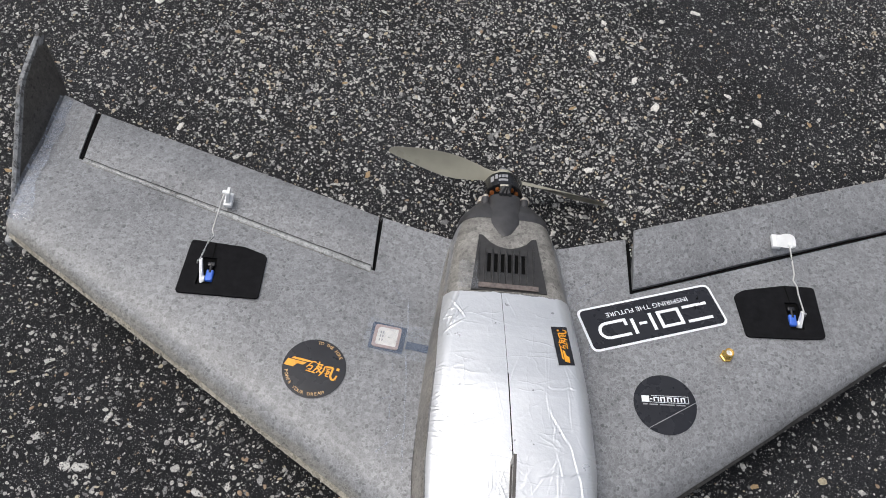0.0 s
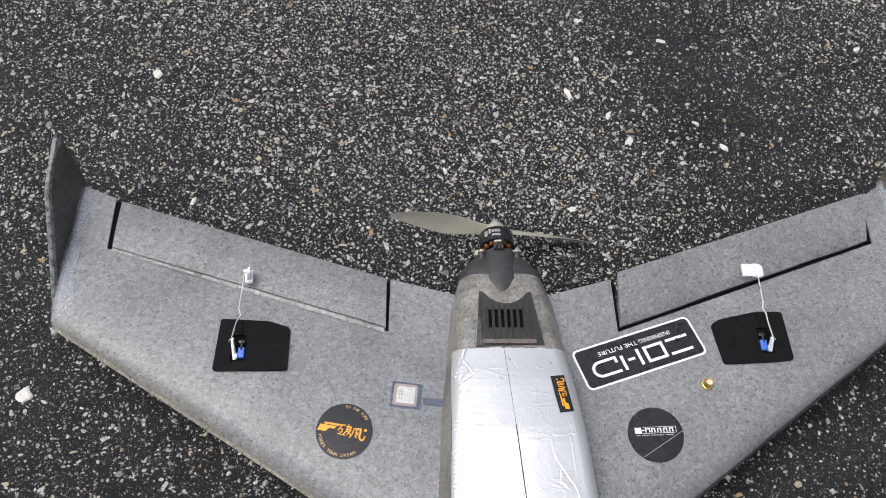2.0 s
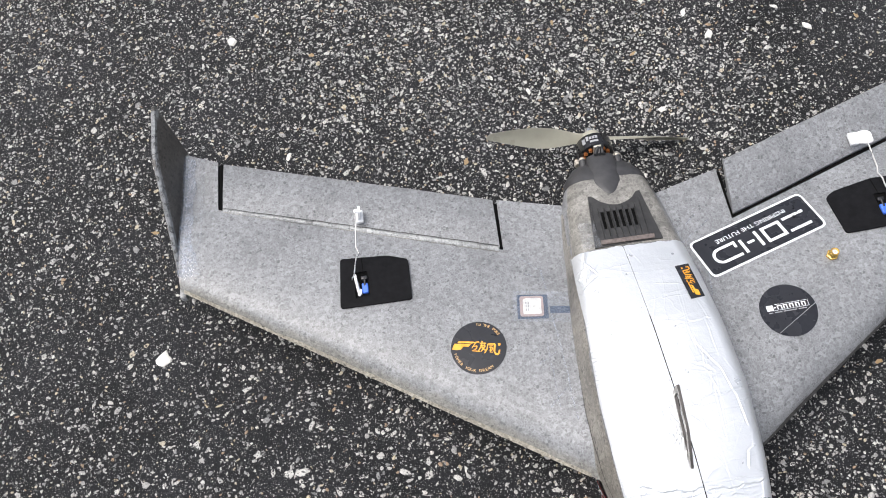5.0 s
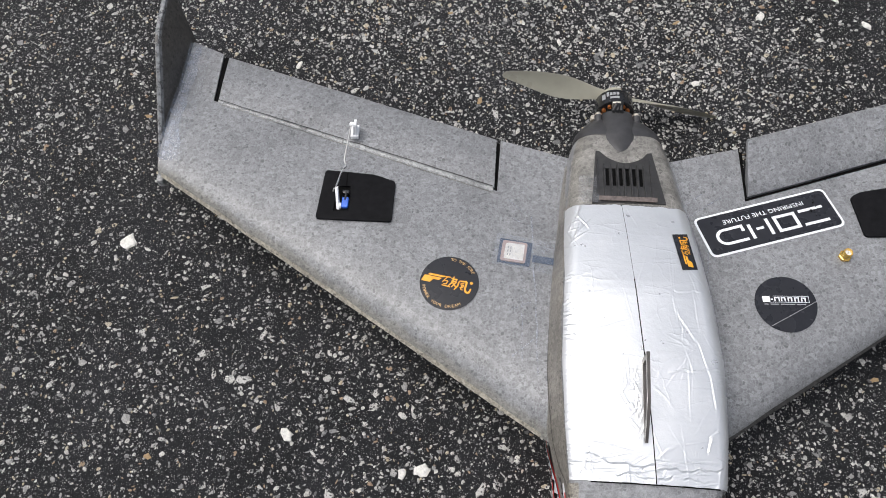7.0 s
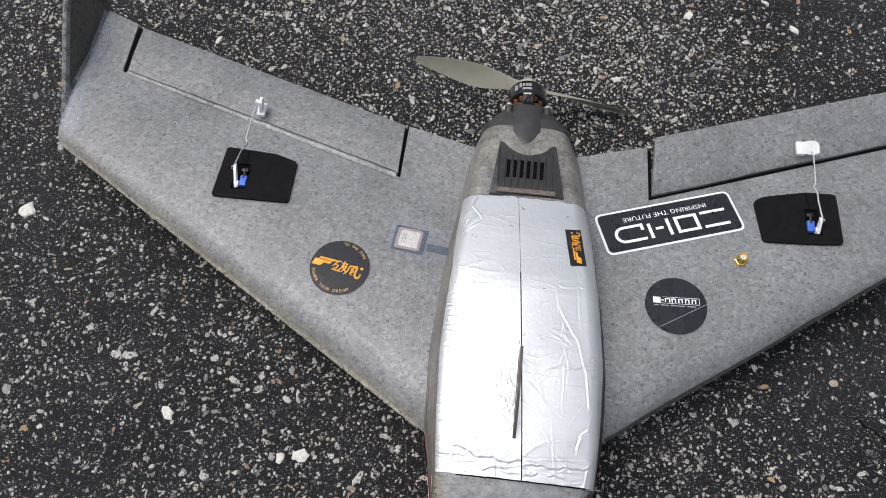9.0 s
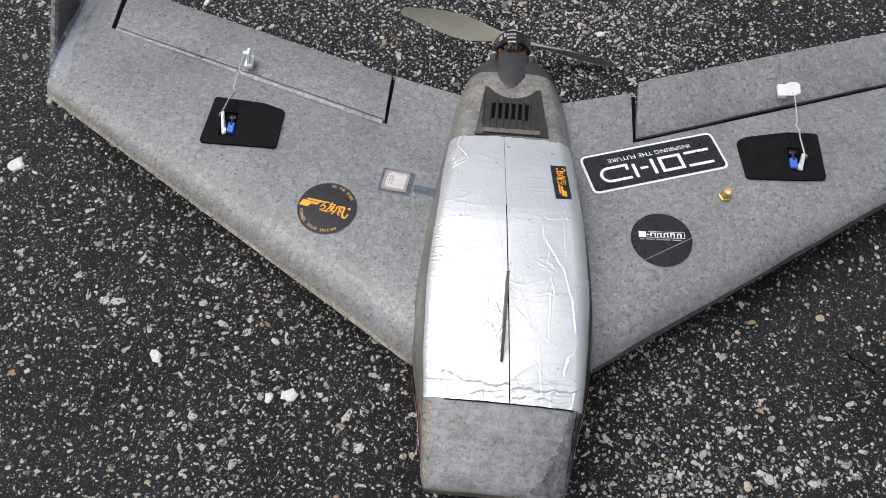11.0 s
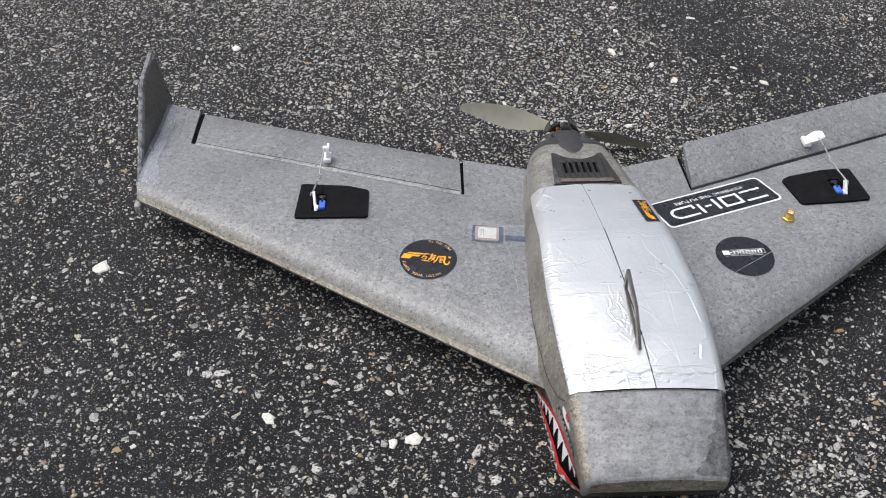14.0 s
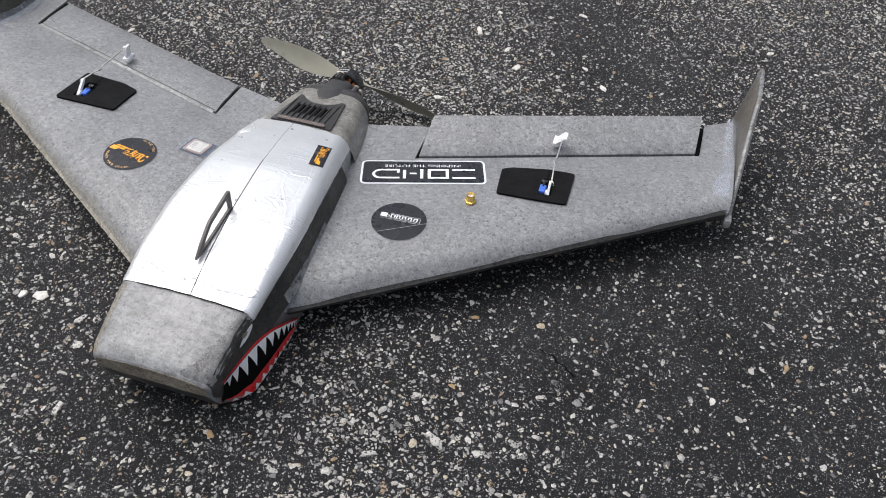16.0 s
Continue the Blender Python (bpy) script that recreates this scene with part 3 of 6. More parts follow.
def fuselage():
    bm = bmesh.new()
    ys = [-0.2735, -0.2728, -0.272, -0.268, -0.264, -0.257] + [-0.25 + 0.01 * k for k in range(42)] + [0.168]
    loft(bm, [body_ring(y) for y in ys])
    return part("fuselage", bm, FOAM_BODY, plane, "grey bead-foam body with a blunt scuffed nose", smooth=True)


def wing_panel(w, label):
    bm = bmesh.new()
    xs = [0.035, 0.06, 0.08, 0.1, w.x_in]
    rings = [w.ring(x, w.rear(x)) for x in xs]
    k = 18
    rings += [w.ring(x, w.line(w.hinge, x)) for x in [w.x_in + 0.0012] + [w.x_in + (w.x_out - w.x_in) * i / k for i in range(1, k)] + [w.x_out]]
    rings += [w.ring(x, w.rear(x)) for x in (w.x_out + 0.0012, w.x_out + 0.012, w.tip - 0.012, w.tip)]
    loft(bm, rings)
    return part("wing", bm, FOAM_LEFT if w.s < 0 else FOAM, plane, label, smooth=True)


def elevon(w, rise, label):
    bm = bmesh.new()
    rings, k = [], 12
    a, b = w.x_in + 0.0045, w.x_out - 0.0055
    for i in range(k + 1):
        x = a + (b - a) * i / k
        y0, y1 = w.line(w.hinge, x) + (0.0056 + 0.0012 * noise.noise((x * 70, 5.5, 0)) if rise else 0.0025), w.rear(x) + (-0.001 if rise else 0)
        z0, z1 = w.top(x, y0) - 0.0004 + (0.001 if rise else 0), 0.0445 + rise
        rough = 0.0006 * noise.noise((x * 60, 3.1 * w.s, 0))
        rings.append([(w.s * x, y, z) for y, z in (
            (y0 + 0.0015, z0), (y0 + (y1 - y0) * 0.35, z0 + (z1 - z0) * 0.35 + 0.0012), (y1 - 0.002 + rough, z1), (y1 + rough, z1 - 0.0015),
            (y1 - 0.001 + rough, z1 - 0.0035), (y0 + 0.006, z0 - 0.0105), (y0, z0 - 0.006), (y0, z0 - 0.0015))])
    loft(bm, rings)
    return part("elevon", bm, FOAM_FLAP, plane, label, smooth=True)


def winglet(w, base, tip_points, lean):
    """Swept fin on the wing tip; outline in (y, z)."""
    s = w.s
    outline = rounded(tip_points, 0.006, 5)

    def skin(thick, grow):
        n = len(outline)
        my, mz = sum(p[0] for p in outline) / n, sum(p[1] for p in outline) / n
        return [(s * (base(y) + (z - 0.04) * lean(y) + thick), my + (y - my) * grow, mz + (z - mz) * grow) for y, z in outline]
    bm = bmesh.new()
    loft(bm, [skin(-0.0022, 0.955), skin(-0.0016, 0.99), skin(0.0, 1.0), skin(0.0018, 0.99), skin(0.0024, 0.955)])
    # one fin painted darker as if shaded, the other paler as if lit
    fin = part("winglet", bm, FOAM_FIN_SHADED if s < 0 else FOAM_FIN_LIT, plane, ("dark" if s < 0 else "brownish") + " foam winglet toned for its shaded or lit face, with taped pale edges", smooth=True)
    # pale tape round the front edge
    rim = bmesh.new()
    rows = []
    path = rounded([tip_points[0], tip_points[1], tip_points[2]], 0.02, 8)
    path = [tip_points[0]] + path[6:]
    for y, z in path:
        x = base(y) + (z - 0.04) * lean(y)
        rows.append([(s * (x - 0.0029), y + 0.0062, z - 0.0036), (s * (x - 0.0027), y + 0.0032, z - 0.0018), (s * (x - 0.0023), y + 0.0008, z + 0.0004), (s * (x + 0.0003), y - 0.0012, z + 0.0012),
                     (s * (x + 0.0023), y + 0.001, z + 0.0004), (s * (x + 0.0027), y + 0.006, z - 0.004)])
    loft(rim, rows, caps=False, closed=False)
    part("edge_tape", rim, TAPE_RIM, fin, "pale worn tape on the fin's edge", smooth=True)
    return fin


def strip(bm, points, half, height, cross=None):
    """A tape laid along points (x, y) on a surface."""
    rows = []
    for i, p in enumerate(points):
        a, b = Vector(points[max(i - 1, 0)]), Vector(points[min(i + 1, len(points) - 1)])
        d = (b - a).normalized()
        q = Vector((-d.y, d.x))
        rows.append([(c.x, c.y, height(c.x, c.y)) for c in (Vector(p) + q * half * f for f in (-1, -0.5, 0, 0.5, 1))])
    loft(bm, rows, caps=False, closed=False)
    return bm


def between(a, b, n):
    return [(a[0] + (b[0] - a[0]) * i / n, a[1] + (b[1] - a[1]) * i / n) for i in range(n + 1)]


fuselage()
bm = bmesh.new()
face = [(middle(-0.2735) + (p[0] - middle(-0.2735)) * 0.985, p[2]) for p in body_ring(-0.2735)]
loft(bm, [[(x, y, 0.0622 + (z - 0.0622) * f) for x, z in face] for y, f in ((-0.2730, 1.0), (-0.2739, 0.96))])
part("nose_face", bm, NOSE_FACE, plane, "scuffed brownish front face of the nose", smooth=True)
# near-black sheet under the nose, its shade put into the colour
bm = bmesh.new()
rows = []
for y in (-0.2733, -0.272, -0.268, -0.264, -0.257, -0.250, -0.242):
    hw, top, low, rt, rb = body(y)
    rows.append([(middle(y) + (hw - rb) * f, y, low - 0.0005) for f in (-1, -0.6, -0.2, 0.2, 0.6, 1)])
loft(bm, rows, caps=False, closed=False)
part("chin", bm, SHADE_FOAM, plane, "underside of the nose with its shade painted dark", smooth=True)
wing_left = wing_panel(LEFT, "swept foam wing panel with a yellowed front edge")
wing_right = wing_panel(RIGHT, "swept foam wing panel with shade painted on its lower edge")
elevon(LEFT, 0.0, "level foam elevon hinged flush")
elevon(RIGHT, 0.019, "foam elevon deflected upwards")
winglet(LEFT, lambda y: 0.5005 - 0.002 * (y - 0.1) / 0.19, [(0.0985, 0.0350), (0.243, 0.1045), (0.328, 0.1035), (0.292, 0.040), (0.284, 0.030)], lambda y: 0.225 + 1.2 * (y - 0.243))
winglet(RIGHT, lambda y: 0.492 - 0.008 * (y - 0.12) / 0.19, [(0.1225, 0.0345), (0.268, 0.1035), (0.348, 0.101), (0.306, 0.040), (0.298, 0.030)], lambda y: 0.225 + 1.2 * (y - 0.263))


def edge_strip(w, x0, x1, mat, parent, label, above=(1.0, 0.45, 0.12)):
    """A strip along the leading edge: worn foam on the left, painted shade on the right."""
    bm, rows = bmesh.new(), []
    for i in range(41):
        x = x0 + (x1 - x0) * i / 40
        le, row = w.line(w.nose, x), []
        wide = 0.0030 + 0.0014 * noise.noise((x * 40, 0.3, 0))
        for f in above:
            y = le + wide * f
            row.append((w.s * x, y - 0.0003, w.top(x, y) + 0.0005))
        row.append((w.s * x, le - 0.0009, w.top(x, le)))
        for f in (0.12, 0.45, 1.0):
            y = le + wide * f
            row.append((w.s * x, y - 0.0003, w.low(x, y) - 0.0004))
        rows.append(row)
    loft(bm, rows, caps=False, closed=False)
    part("leading_edge", bm, mat, parent, label, smooth=True)


edge_strip(LEFT, 0.078, 0.495, FOAM_EDGE, wing_left, "yellowed worn foam edge")
# dark colour stands in for the shade under this leading edge
edge_strip(RIGHT, 0.084, 0.486, SHADE_FOAM, wing_right, "foam edge painted dark for its shade", (0.9, 0.5, 0.2, 0.05))

# hinge film on the level elevon, cloudy tape at the wing tips and roots
bm = bmesh.new()
rows, crease, front_crease = [], [], []
for i in range(101):
    x = LEFT.x_in + 0.006 + (LEFT.x_out - LEFT.x_in - 0.012) * i / 100
    y = LEFT.line(LEFT.hinge, x)
    z = LEFT.top(x, y - 0.001)
    wide = 1.30 + 0.60 * (1 - i / 100) + 0.25 * noise.noise((x * 70, 8.0, 0))
    rows.append([(-x, y + d * wide + 0.0006 * noise.noise((x * 90, d * 200, 4)), z + h + 0.0005 * noise.noise((x * 160, d * 300, 9)))
                 for d, h in ((-0.0018, 0.0002), (-0.0012, 0.0010), (-0.0004, 0.0006), (0.0004, 0.0012), (0.0013, 0.0009), (0.0020, 0.0001))])
    crease.append([(-x, y + d * wide, z + 0.0010) for d in (0.0019, 0.0025)])
    front_crease.append([(-x, y + d * wide, LEFT.top(x, y + d * wide) + 0.0006) for d in (-0.0022, -0.0018)])
loft(bm, rows, caps=False, closed=False)
part("hinge_crease", loft(bmesh.new(), front_crease, caps=False, closed=False), FOAM_SIDE, wing_left, "faint crease before the hinge film", smooth=True)
# dark line behind the film is the crease's shade, painted on
part("hinge_crease", loft(bmesh.new(), crease, caps=False, closed=False), SHADE_FOAM, wing_left, "crease along the hinge film with its shade painted dark", smooth=True)
part("hinge_film", bm, TAPE_EDGE, wing_left, "creased clear hinge film", smooth=True)
for w, wing in ((LEFT, wing_left), (RIGHT, wing_right)):
    bm = bmesh.new()
    x = w.tip - 0.014
    strip(bm, between((w.s * x, w.line(w.nose, x) + 0.006), (w.s * x, w.rear(x) - 0.003), 24), 0.012, w.height(0.0007))
    part("tip_tape", bm, TAPE, wing, "cloudy clear tape along the wing tip", smooth=True)
    bm, rows = bmesh.new(), []
    for i in range(25):
        y = w.line(w.nose, w.tip) + 0.012 + 0.165 * i / 24
        x, z = w.tip - 0.0045, w.top(w.tip, min(y, w.rear(w.tip)))
        wide = 0.009 + 0.004 * noise.noise((y * 40, w.s, 2)) + 0.010 * max(0.0, 1 - i / 8)
        rows.append([(w.s * (x - wide), y, w.top(w.tip - 0.01, y) + 0.0011), (w.s * (x - wide * 0.5), y, z + 0.0013), (w.s * x, y, z + 0.0022),
                     (w.s * (x + 0.0012), y, z + 0.0055), (w.s * (x + 0.0022), y, z + 0.010)])
    loft(bm, rows, caps=False, closed=False)
    part("glue_fillet", bm, TAPE_MILKY, wing, "milky tape and glue at the winglet root", smooth=True)
bm = bmesh.new()
rows = []
for i in range(14):
    y = -0.158 + 0.105 * i / 13
    rows.append([(body_side(y, z, 1, 0.001 + f), y, z) for z, f in ((0.0595, 0.0005), (0.063, 0.0), (0.067, 0.0), (0.071, 0.0))])
loft(bm, rows, caps=False, closed=False)
part("root_tape", bm, TAPE_GREY, wing_right, "grey tape along the wing root", smooth=True)


# foil-taped hatch in two sheets that meet at a seam
FOLDS = [([(0.025, -0.1085), (0.0475, -0.1055), (0.064, -0.1035)], 0.9), ([(0.0355, -0.0535), (0.050, -0.084), (0.0585, -0.110), (0.0615, -0.137)], 0.5),
         ([(-0.050, -0.181), (-0.028, -0.188), (-0.010, -0.1892), (0.004, -0.189)], 1.1), ([(0.0085, -0.1895), (0.018, -0.191), (0.0465, -0.190), (0.062, -0.187)], 1.1),
         ([(0.0085, -0.1985), (0.0135, -0.2005), (0.018, -0.197)], 0.9), ([(-0.0446, -0.1596), (-0.0345, -0.1728), (-0.0215, -0.1853)], 0.7), ([(-0.0499, -0.1874), (-0.0402, -0.2007)], 0.7),
         ([(0.034, -0.030), (0.0546, -0.0296)], 0.6), ([(0.0606, -0.158), (0.054, -0.163), (0.0513, -0.1746)], 0.8), ([(-0.0171, -0.1174), (-0.0186, -0.130), (-0.0133, -0.1421)], 0.8),
         ([(-0.0565, -0.1093), (-0.0441, -0.1073), (-0.030, -0.1098)], 0.6), ([(-0.026, -0.1965), (-0.012, -0.1955), (0.003, -0.1985)], 0.9), ([(0.030, -0.1975), (0.044, -0.1985)], 0.7)]


def foil(y0, y1, a0, a1, name, label, seed):
    """A sheet of foil tape with sharp random creases, most of them at its front edge, shoulder and handle."""
    nu = 130
    ys = np.concatenate([np.linspace(y0, y0 + 0.045, 150, endpoint=False), np.linspace(y0 + 0.045, y1, 330)])
    nv = len(ys) - 1
    grid_a = np.array([np.linspace(a0(y), a1(y), nu + 1) for y in ys])
    grid_y = np.repeat(ys[:, None], nu + 1, 1)
    lift = np.full(grid_a.shape, 0.0012)
    r = random.Random(seed)
    lo, hi = min(a0(y) for y in ys), max(a1(y) for y in ys)
    edge = lo if abs(lo) > abs(hi) else hi
    spots = [(r.uniform(lo, hi), y0 + abs(r.gauss(0.010, 0.008)), r.gauss(0, 0.3) if r.random() < 0.8 else r.uniform(0.6, 2.5), r.uniform(0.005, 0.016), r.uniform(0.4, 1.0)) for _ in range(9)]
    spots += [(edge * r.uniform(0.90, 1.0), r.uniform(y0, y1), r.uniform(-0.6, 0.6), r.uniform(0.005, 0.014), r.uniform(0.3, 1.1)) for _ in range(60)]
    spots += [(r.gauss(-0.005, 0.007), r.gauss(-0.138, 0.022), r.gauss(1.57, 0.5), r.uniform(0.004, 0.014), r.uniform(0.3, 0.9)) for _ in range(14 if lo < -0.01 else 4)]
    spots += [(r.uniform(lo, hi), r.uniform(y0, y1), r.choice((0.1, -0.15, 1.2, 1.9, 1.5)) + r.uniform(-0.3, 0.3), r.uniform(0.010, 0.035), r.uniform(0.10, 0.38)) for _ in range(14 if lo < -0.01 else 26)]
    spots += [(r.uniform(lo, hi), y0 + r.choice((0.005, 0.011, 0.019, 0.030)) + r.uniform(-0.002, 0.002), r.gauss(0, 0.12), r.uniform(0.010, 0.030), r.uniform(0.5, 1.0)) for _ in range(5)]
    # long folds along the outer shoulder, a crumpled rear corner, and puckers beside the handle
    if lo > -0.01:
        spots += [(r.uniform(0.028, 0.056), r.uniform(-0.15, 0.05), 1.57 + r.gauss(0.06, 0.16), r.uniform(0.010, 0.032), r.uniform(0.14, 0.42)) for _ in range(10)]
    else:
        spots += [(r.uniform(lo, lo * 0.62), r.uniform(0.02, 0.066), r.uniform(0, 3.1), r.uniform(0.005, 0.016), r.uniform(0.8, 1.8)) for _ in range(18)]
        spots += [(r.gauss(-0.008, 0.004), r.gauss(-0.128, 0.016), r.gauss(1.3, 0.5), r.uniform(0.003, 0.010), r.uniform(0.4, 1.0)) for _ in range(16)]
    for ca, cy, turn, length, tall in spots:
        da, dy = grid_a - ca, grid_y - cy
        u = da * math.cos(turn) + dy * math.sin(turn)
        v = -da * math.sin(turn) + dy * math.cos(turn) - 0.0005 * np.abs(np.sin(u * 140 + ca * 900))
        reach = np.clip(1 - (u / length) ** 2, 0, 1)
        wide = 0.0008 + 0.0002 * tall
        lift += 0.00042 * tall * reach * (np.clip(1 - np.abs(v) / wide, 0, 1) - 0.5 * np.clip(1 - np.abs(v - 1.5 * wide) / (1.5 * wide), 0, 1))
    # long ragged folds: a sharp ridge with a trough before it
    for fold, tall in FOLDS:
        if not (lo - 0.004 < sum(p[0] for p in fold) / len(fold) < hi + 0.004):
            continue
        best, side = np.full(grid_a.shape, 1.0), np.zeros(grid_a.shape)
        run = grid_a if abs(fold[0][0] - fold[-1][0]) > 0.008 else grid_y
        wob = 0.0011 * np.sin(run * 260 + fold[0][1] * 500) + 0.0004 * np.sin(run * 640 + fold[0][0] * 300)
        for (a_0, y_0), (a_1, y_1) in zip(fold, fold[1:]):
            da, dy = a_1 - a_0, y_1 - y_0
            size = math.hypot(da, dy)
            along = np.clip(((grid_a - a_0) * da + (grid_y - y_0) * dy) / size**2, 0, 1)
            fa, fy = grid_a - a_0 - along * da, grid_y - y_0 - along * dy + (wob if abs(da) > abs(dy) else 0)
            fa = fa + (wob if abs(da) <= abs(dy) else 0)
            dist = np.hypot(fa, fy)
            cross = (da * fy - dy * fa) / size
            near = dist < best
            best, side = np.where(near, dist, best), np.where(near, np.where(np.abs(cross) > 0, cross, 0), side)
        fade = np.clip(1 - best / 0.005, 0, 1)
        ends = 0.45 + 0.55 * np.sin(run * 410 + fold[0][1] * 900) ** 2
        lift += 0.00055 * tall * ends * (np.clip(1 - best / 0.0010, 0, 1) - 0.55 * np.clip(1 - np.abs(best - 0.0016) / 0.0010, 0, 1) * (side < 0)) + 0.00025 * tall * fade * (side > 0)
    bm, rows = bmesh.new(), []
    for j in range(nv + 1):
        row = []
        for k in range(nu + 1):
            a, y = float(grid_a[j, k]), float(ys[j])
            ragged = 0.0013 * noise.noise((a * 110, seed, 7)) + 0.0008 * noise.noise((a * 420, seed, 3)) if j in (0, nv) else 0.0
            row.append(over_top(y + ragged, a, float(lift[j, k]) + 0.00014 * noise.noise((a * 30, y * 18, seed))))
        rows.append(row)
    loft(bm, rows, caps=False, closed=False)
    return part(name, bm, FOIL, plane, label, smooth=True)


def arc(y):
    hw, top, low, rt, rb = body(y)
    return hw - rt, rt * math.pi / 2


def seam(y):
    return -0.0036 - 0.05 * y


foil(-0.2035, 0.0665, lambda y: -(arc(y)[0] + arc(y)[1] * (0.50 + 0.4 * max(0, (y + 0.02) / 0.09))), lambda y: seam(y) - (0.0002 if y > -0.02 else 0.0005), "foil_sheet", "crinkled aluminium foil tape", 1.7)
foil(-0.2035, 0.0665, lambda y: seam(y) + (0.0002 if y > -0.02 else 0.0005), lambda y: arc(y)[0] + arc(y)[1] * 0.92, "foil_sheet", "crinkled aluminium foil tape", 5.2)
bm = bmesh.new()
loft(bm, [[over_top(y, seam(y) + d, 0.0006) for d in (-0.0016, 0.0016)] for y in [-0.203 + 0.0135 * k for k in range(21)]], caps=False, closed=False)
part("seam", bm, HOLE_BLACK, plane, "dark seam between the foil sheets")
bm = bmesh.new()
loft(bm, [[over_top(y, a, 0.0016) for a in [-0.048 + 0.004 * k for k in range(28)]] for y in (-0.2047, -0.2037)], caps=False, closed=False)
part("hatch_gap", bm, HOLE_BLACK, plane, "dark gap at the hatch's front edge")

# lifting handle: an upright plate with an opening
bm = bmesh.new()
outer = rounded([(-0.100, 0.108), (-0.0985, 0.1315), (-0.103, 0.1315), (-0.140, 0.1275), (-0.158, 0.118), (-0.173, 0.107), (-0.165, 0.106)], 0.002, 3)
inner = rounded([(-0.1045, 0.112), (-0.1045, 0.1265), (-0.138, 0.1225), (-0.153, 0.1145), (-0.160, 0.1085)], 0.002, 3)
edges = []
for loop in (outer, inner):
    vs = [bm.verts.new((y, z, 0)) for y, z in loop]
    edges += [bm.edges.new((vs[i], vs[(i + 1) % len(vs)])) for i in range(len(vs))]
made = bmesh.ops.triangle_fill(bm, use_beauty=True, use_dissolve=False, edges=edges, normal=(0, 0, 1))
up = bmesh.ops.extrude_face_region(bm, geom=[f for f in made["geom"] if isinstance(f, bmesh.types.BMFace)])
top = {v for v in up["geom"] if isinstance(v, bmesh.types.BMVert)}
for v in bm.verts:
    y, z = v.co.x, v.co.y
    v.co = (0.0065 - (y + 0.1) * 0.005 + (0.0013 if v in top else -0.0013), y, z)
part("handle", bm, HANDLE_GREY, plane, "dark grey upright handle plate with an opening")


def wall(y, most):
    hw, top, low, rt, rb = body(y)
    return max(0.002, min(most, top - DOME - rt - low - rb * 0.8))


# worn brownish foam along the nose's upper edge and the body's side
bm, rows = bmesh.new(), []
for i in range(28):
    y = -0.2715 + 0.066 * i / 27
    flat, bend = arc(y)
    wide = 0.55 + 0.35 * noise.noise((y * 70, 1.3, 0))
    rows.append([over_top(y, -(flat + bend * 0.15 - 0.004 * wide + (bend * 0.6 + 0.004) * k / 7), 0.0004) for k in range(8)])
loft(bm, rows, caps=False, closed=False)
part("worn_edge", bm, WORN_EDGE, plane, "tan worn foam along the nose edge", smooth=True)
bm, rows = bmesh.new(), []
for i in range(60):
    y = -0.2712 + 0.405 * i / 59
    flat, bend = arc(y)
    wide = 0.62 + 0.12 * noise.noise((y * 60, 2.3, 0))
    rows.append([over_top(y, -(flat + bend * wide + (bend * (1 - wide) + wall(y, 0.034)) * k / 9), 0.0003) for k in range(10)])
loft(bm, rows, caps=False, closed=False)
part("side_film", bm, FOAM_SIDE, plane, "brown mottled foam on the body's side", smooth=True)
# brownish mottled foam round the vent
bm, rows = bmesh.new(), []
for i in range(22):
    y = 0.0676 + 0.0985 * i / 21
    flat, bend = arc(y)
    a0, a1 = -(flat + bend * 0.66), flat + bend + 0.018
    rows.append([over_top(y, a0 + (a1 - a0) * k / 28, 0.0003) for k in range(29)])
loft(bm, rows, caps=False, closed=False)
part("tail_film", bm, FOAM_TAIL, plane, "brownish mottled bead foam round the vent", smooth=True)
# folded edge of the film on the body's side
bm, rows = bmesh.new(), []
for i in range(33):
    t = i / 32
    y = -0.060 - 0.1435 * t
    z = 0.0655 + 0.002 * noise.noise((y * 50, 5.1, 0)) + (0.0155 * max(0.0, (t - 0.88) / 0.12) ** 1.6)
    rows.append([(body_side(y, z + d, -1, 0.0007), y, z + d) for d in (-0.0006, 0.0006)])
loft(bm, rows, caps=False, closed=False)
part("fold", bm, SHADE_FOAM, plane, "dark folded edge of the side film")
# near-black sheet on the other cheek, painting in its shade, down to the mouth
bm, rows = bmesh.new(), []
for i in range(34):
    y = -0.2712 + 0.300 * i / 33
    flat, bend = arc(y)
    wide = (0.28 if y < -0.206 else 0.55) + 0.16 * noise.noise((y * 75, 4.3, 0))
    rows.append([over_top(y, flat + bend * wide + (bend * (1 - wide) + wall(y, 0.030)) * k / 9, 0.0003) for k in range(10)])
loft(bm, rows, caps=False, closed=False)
part("cheek_film", bm, SHADE_FOAM, plane, "dark sheet for the shade on the nose's cheek", smooth=True)
# smoky worn tape over the nose's front corner
bm, rows = bmesh.new(), []
for i in range(49):
    y = -0.2716 + 0.067 * i / 48
    flat, bend = arc(y)
    reach = float(np.interp(y, [-0.2716, -0.255, -0.238, -0.225, -0.2046], [0.022, 0.014, 0.008, 0.004, 0.001]))
    inner = flat - reach - 0.007 * noise.noise((y * 420, 6.6, 0)) * min(1.0, reach / 0.01)
    rows.append([over_top(y, inner + (flat + bend * 0.5 - inner) * k / 9, 0.0006) for k in range(10)])
loft(bm, rows, caps=False, closed=False)
part("corner_tape", bm, SMOKY, plane, "smoky worn tape on the nose's corner", smooth=True)
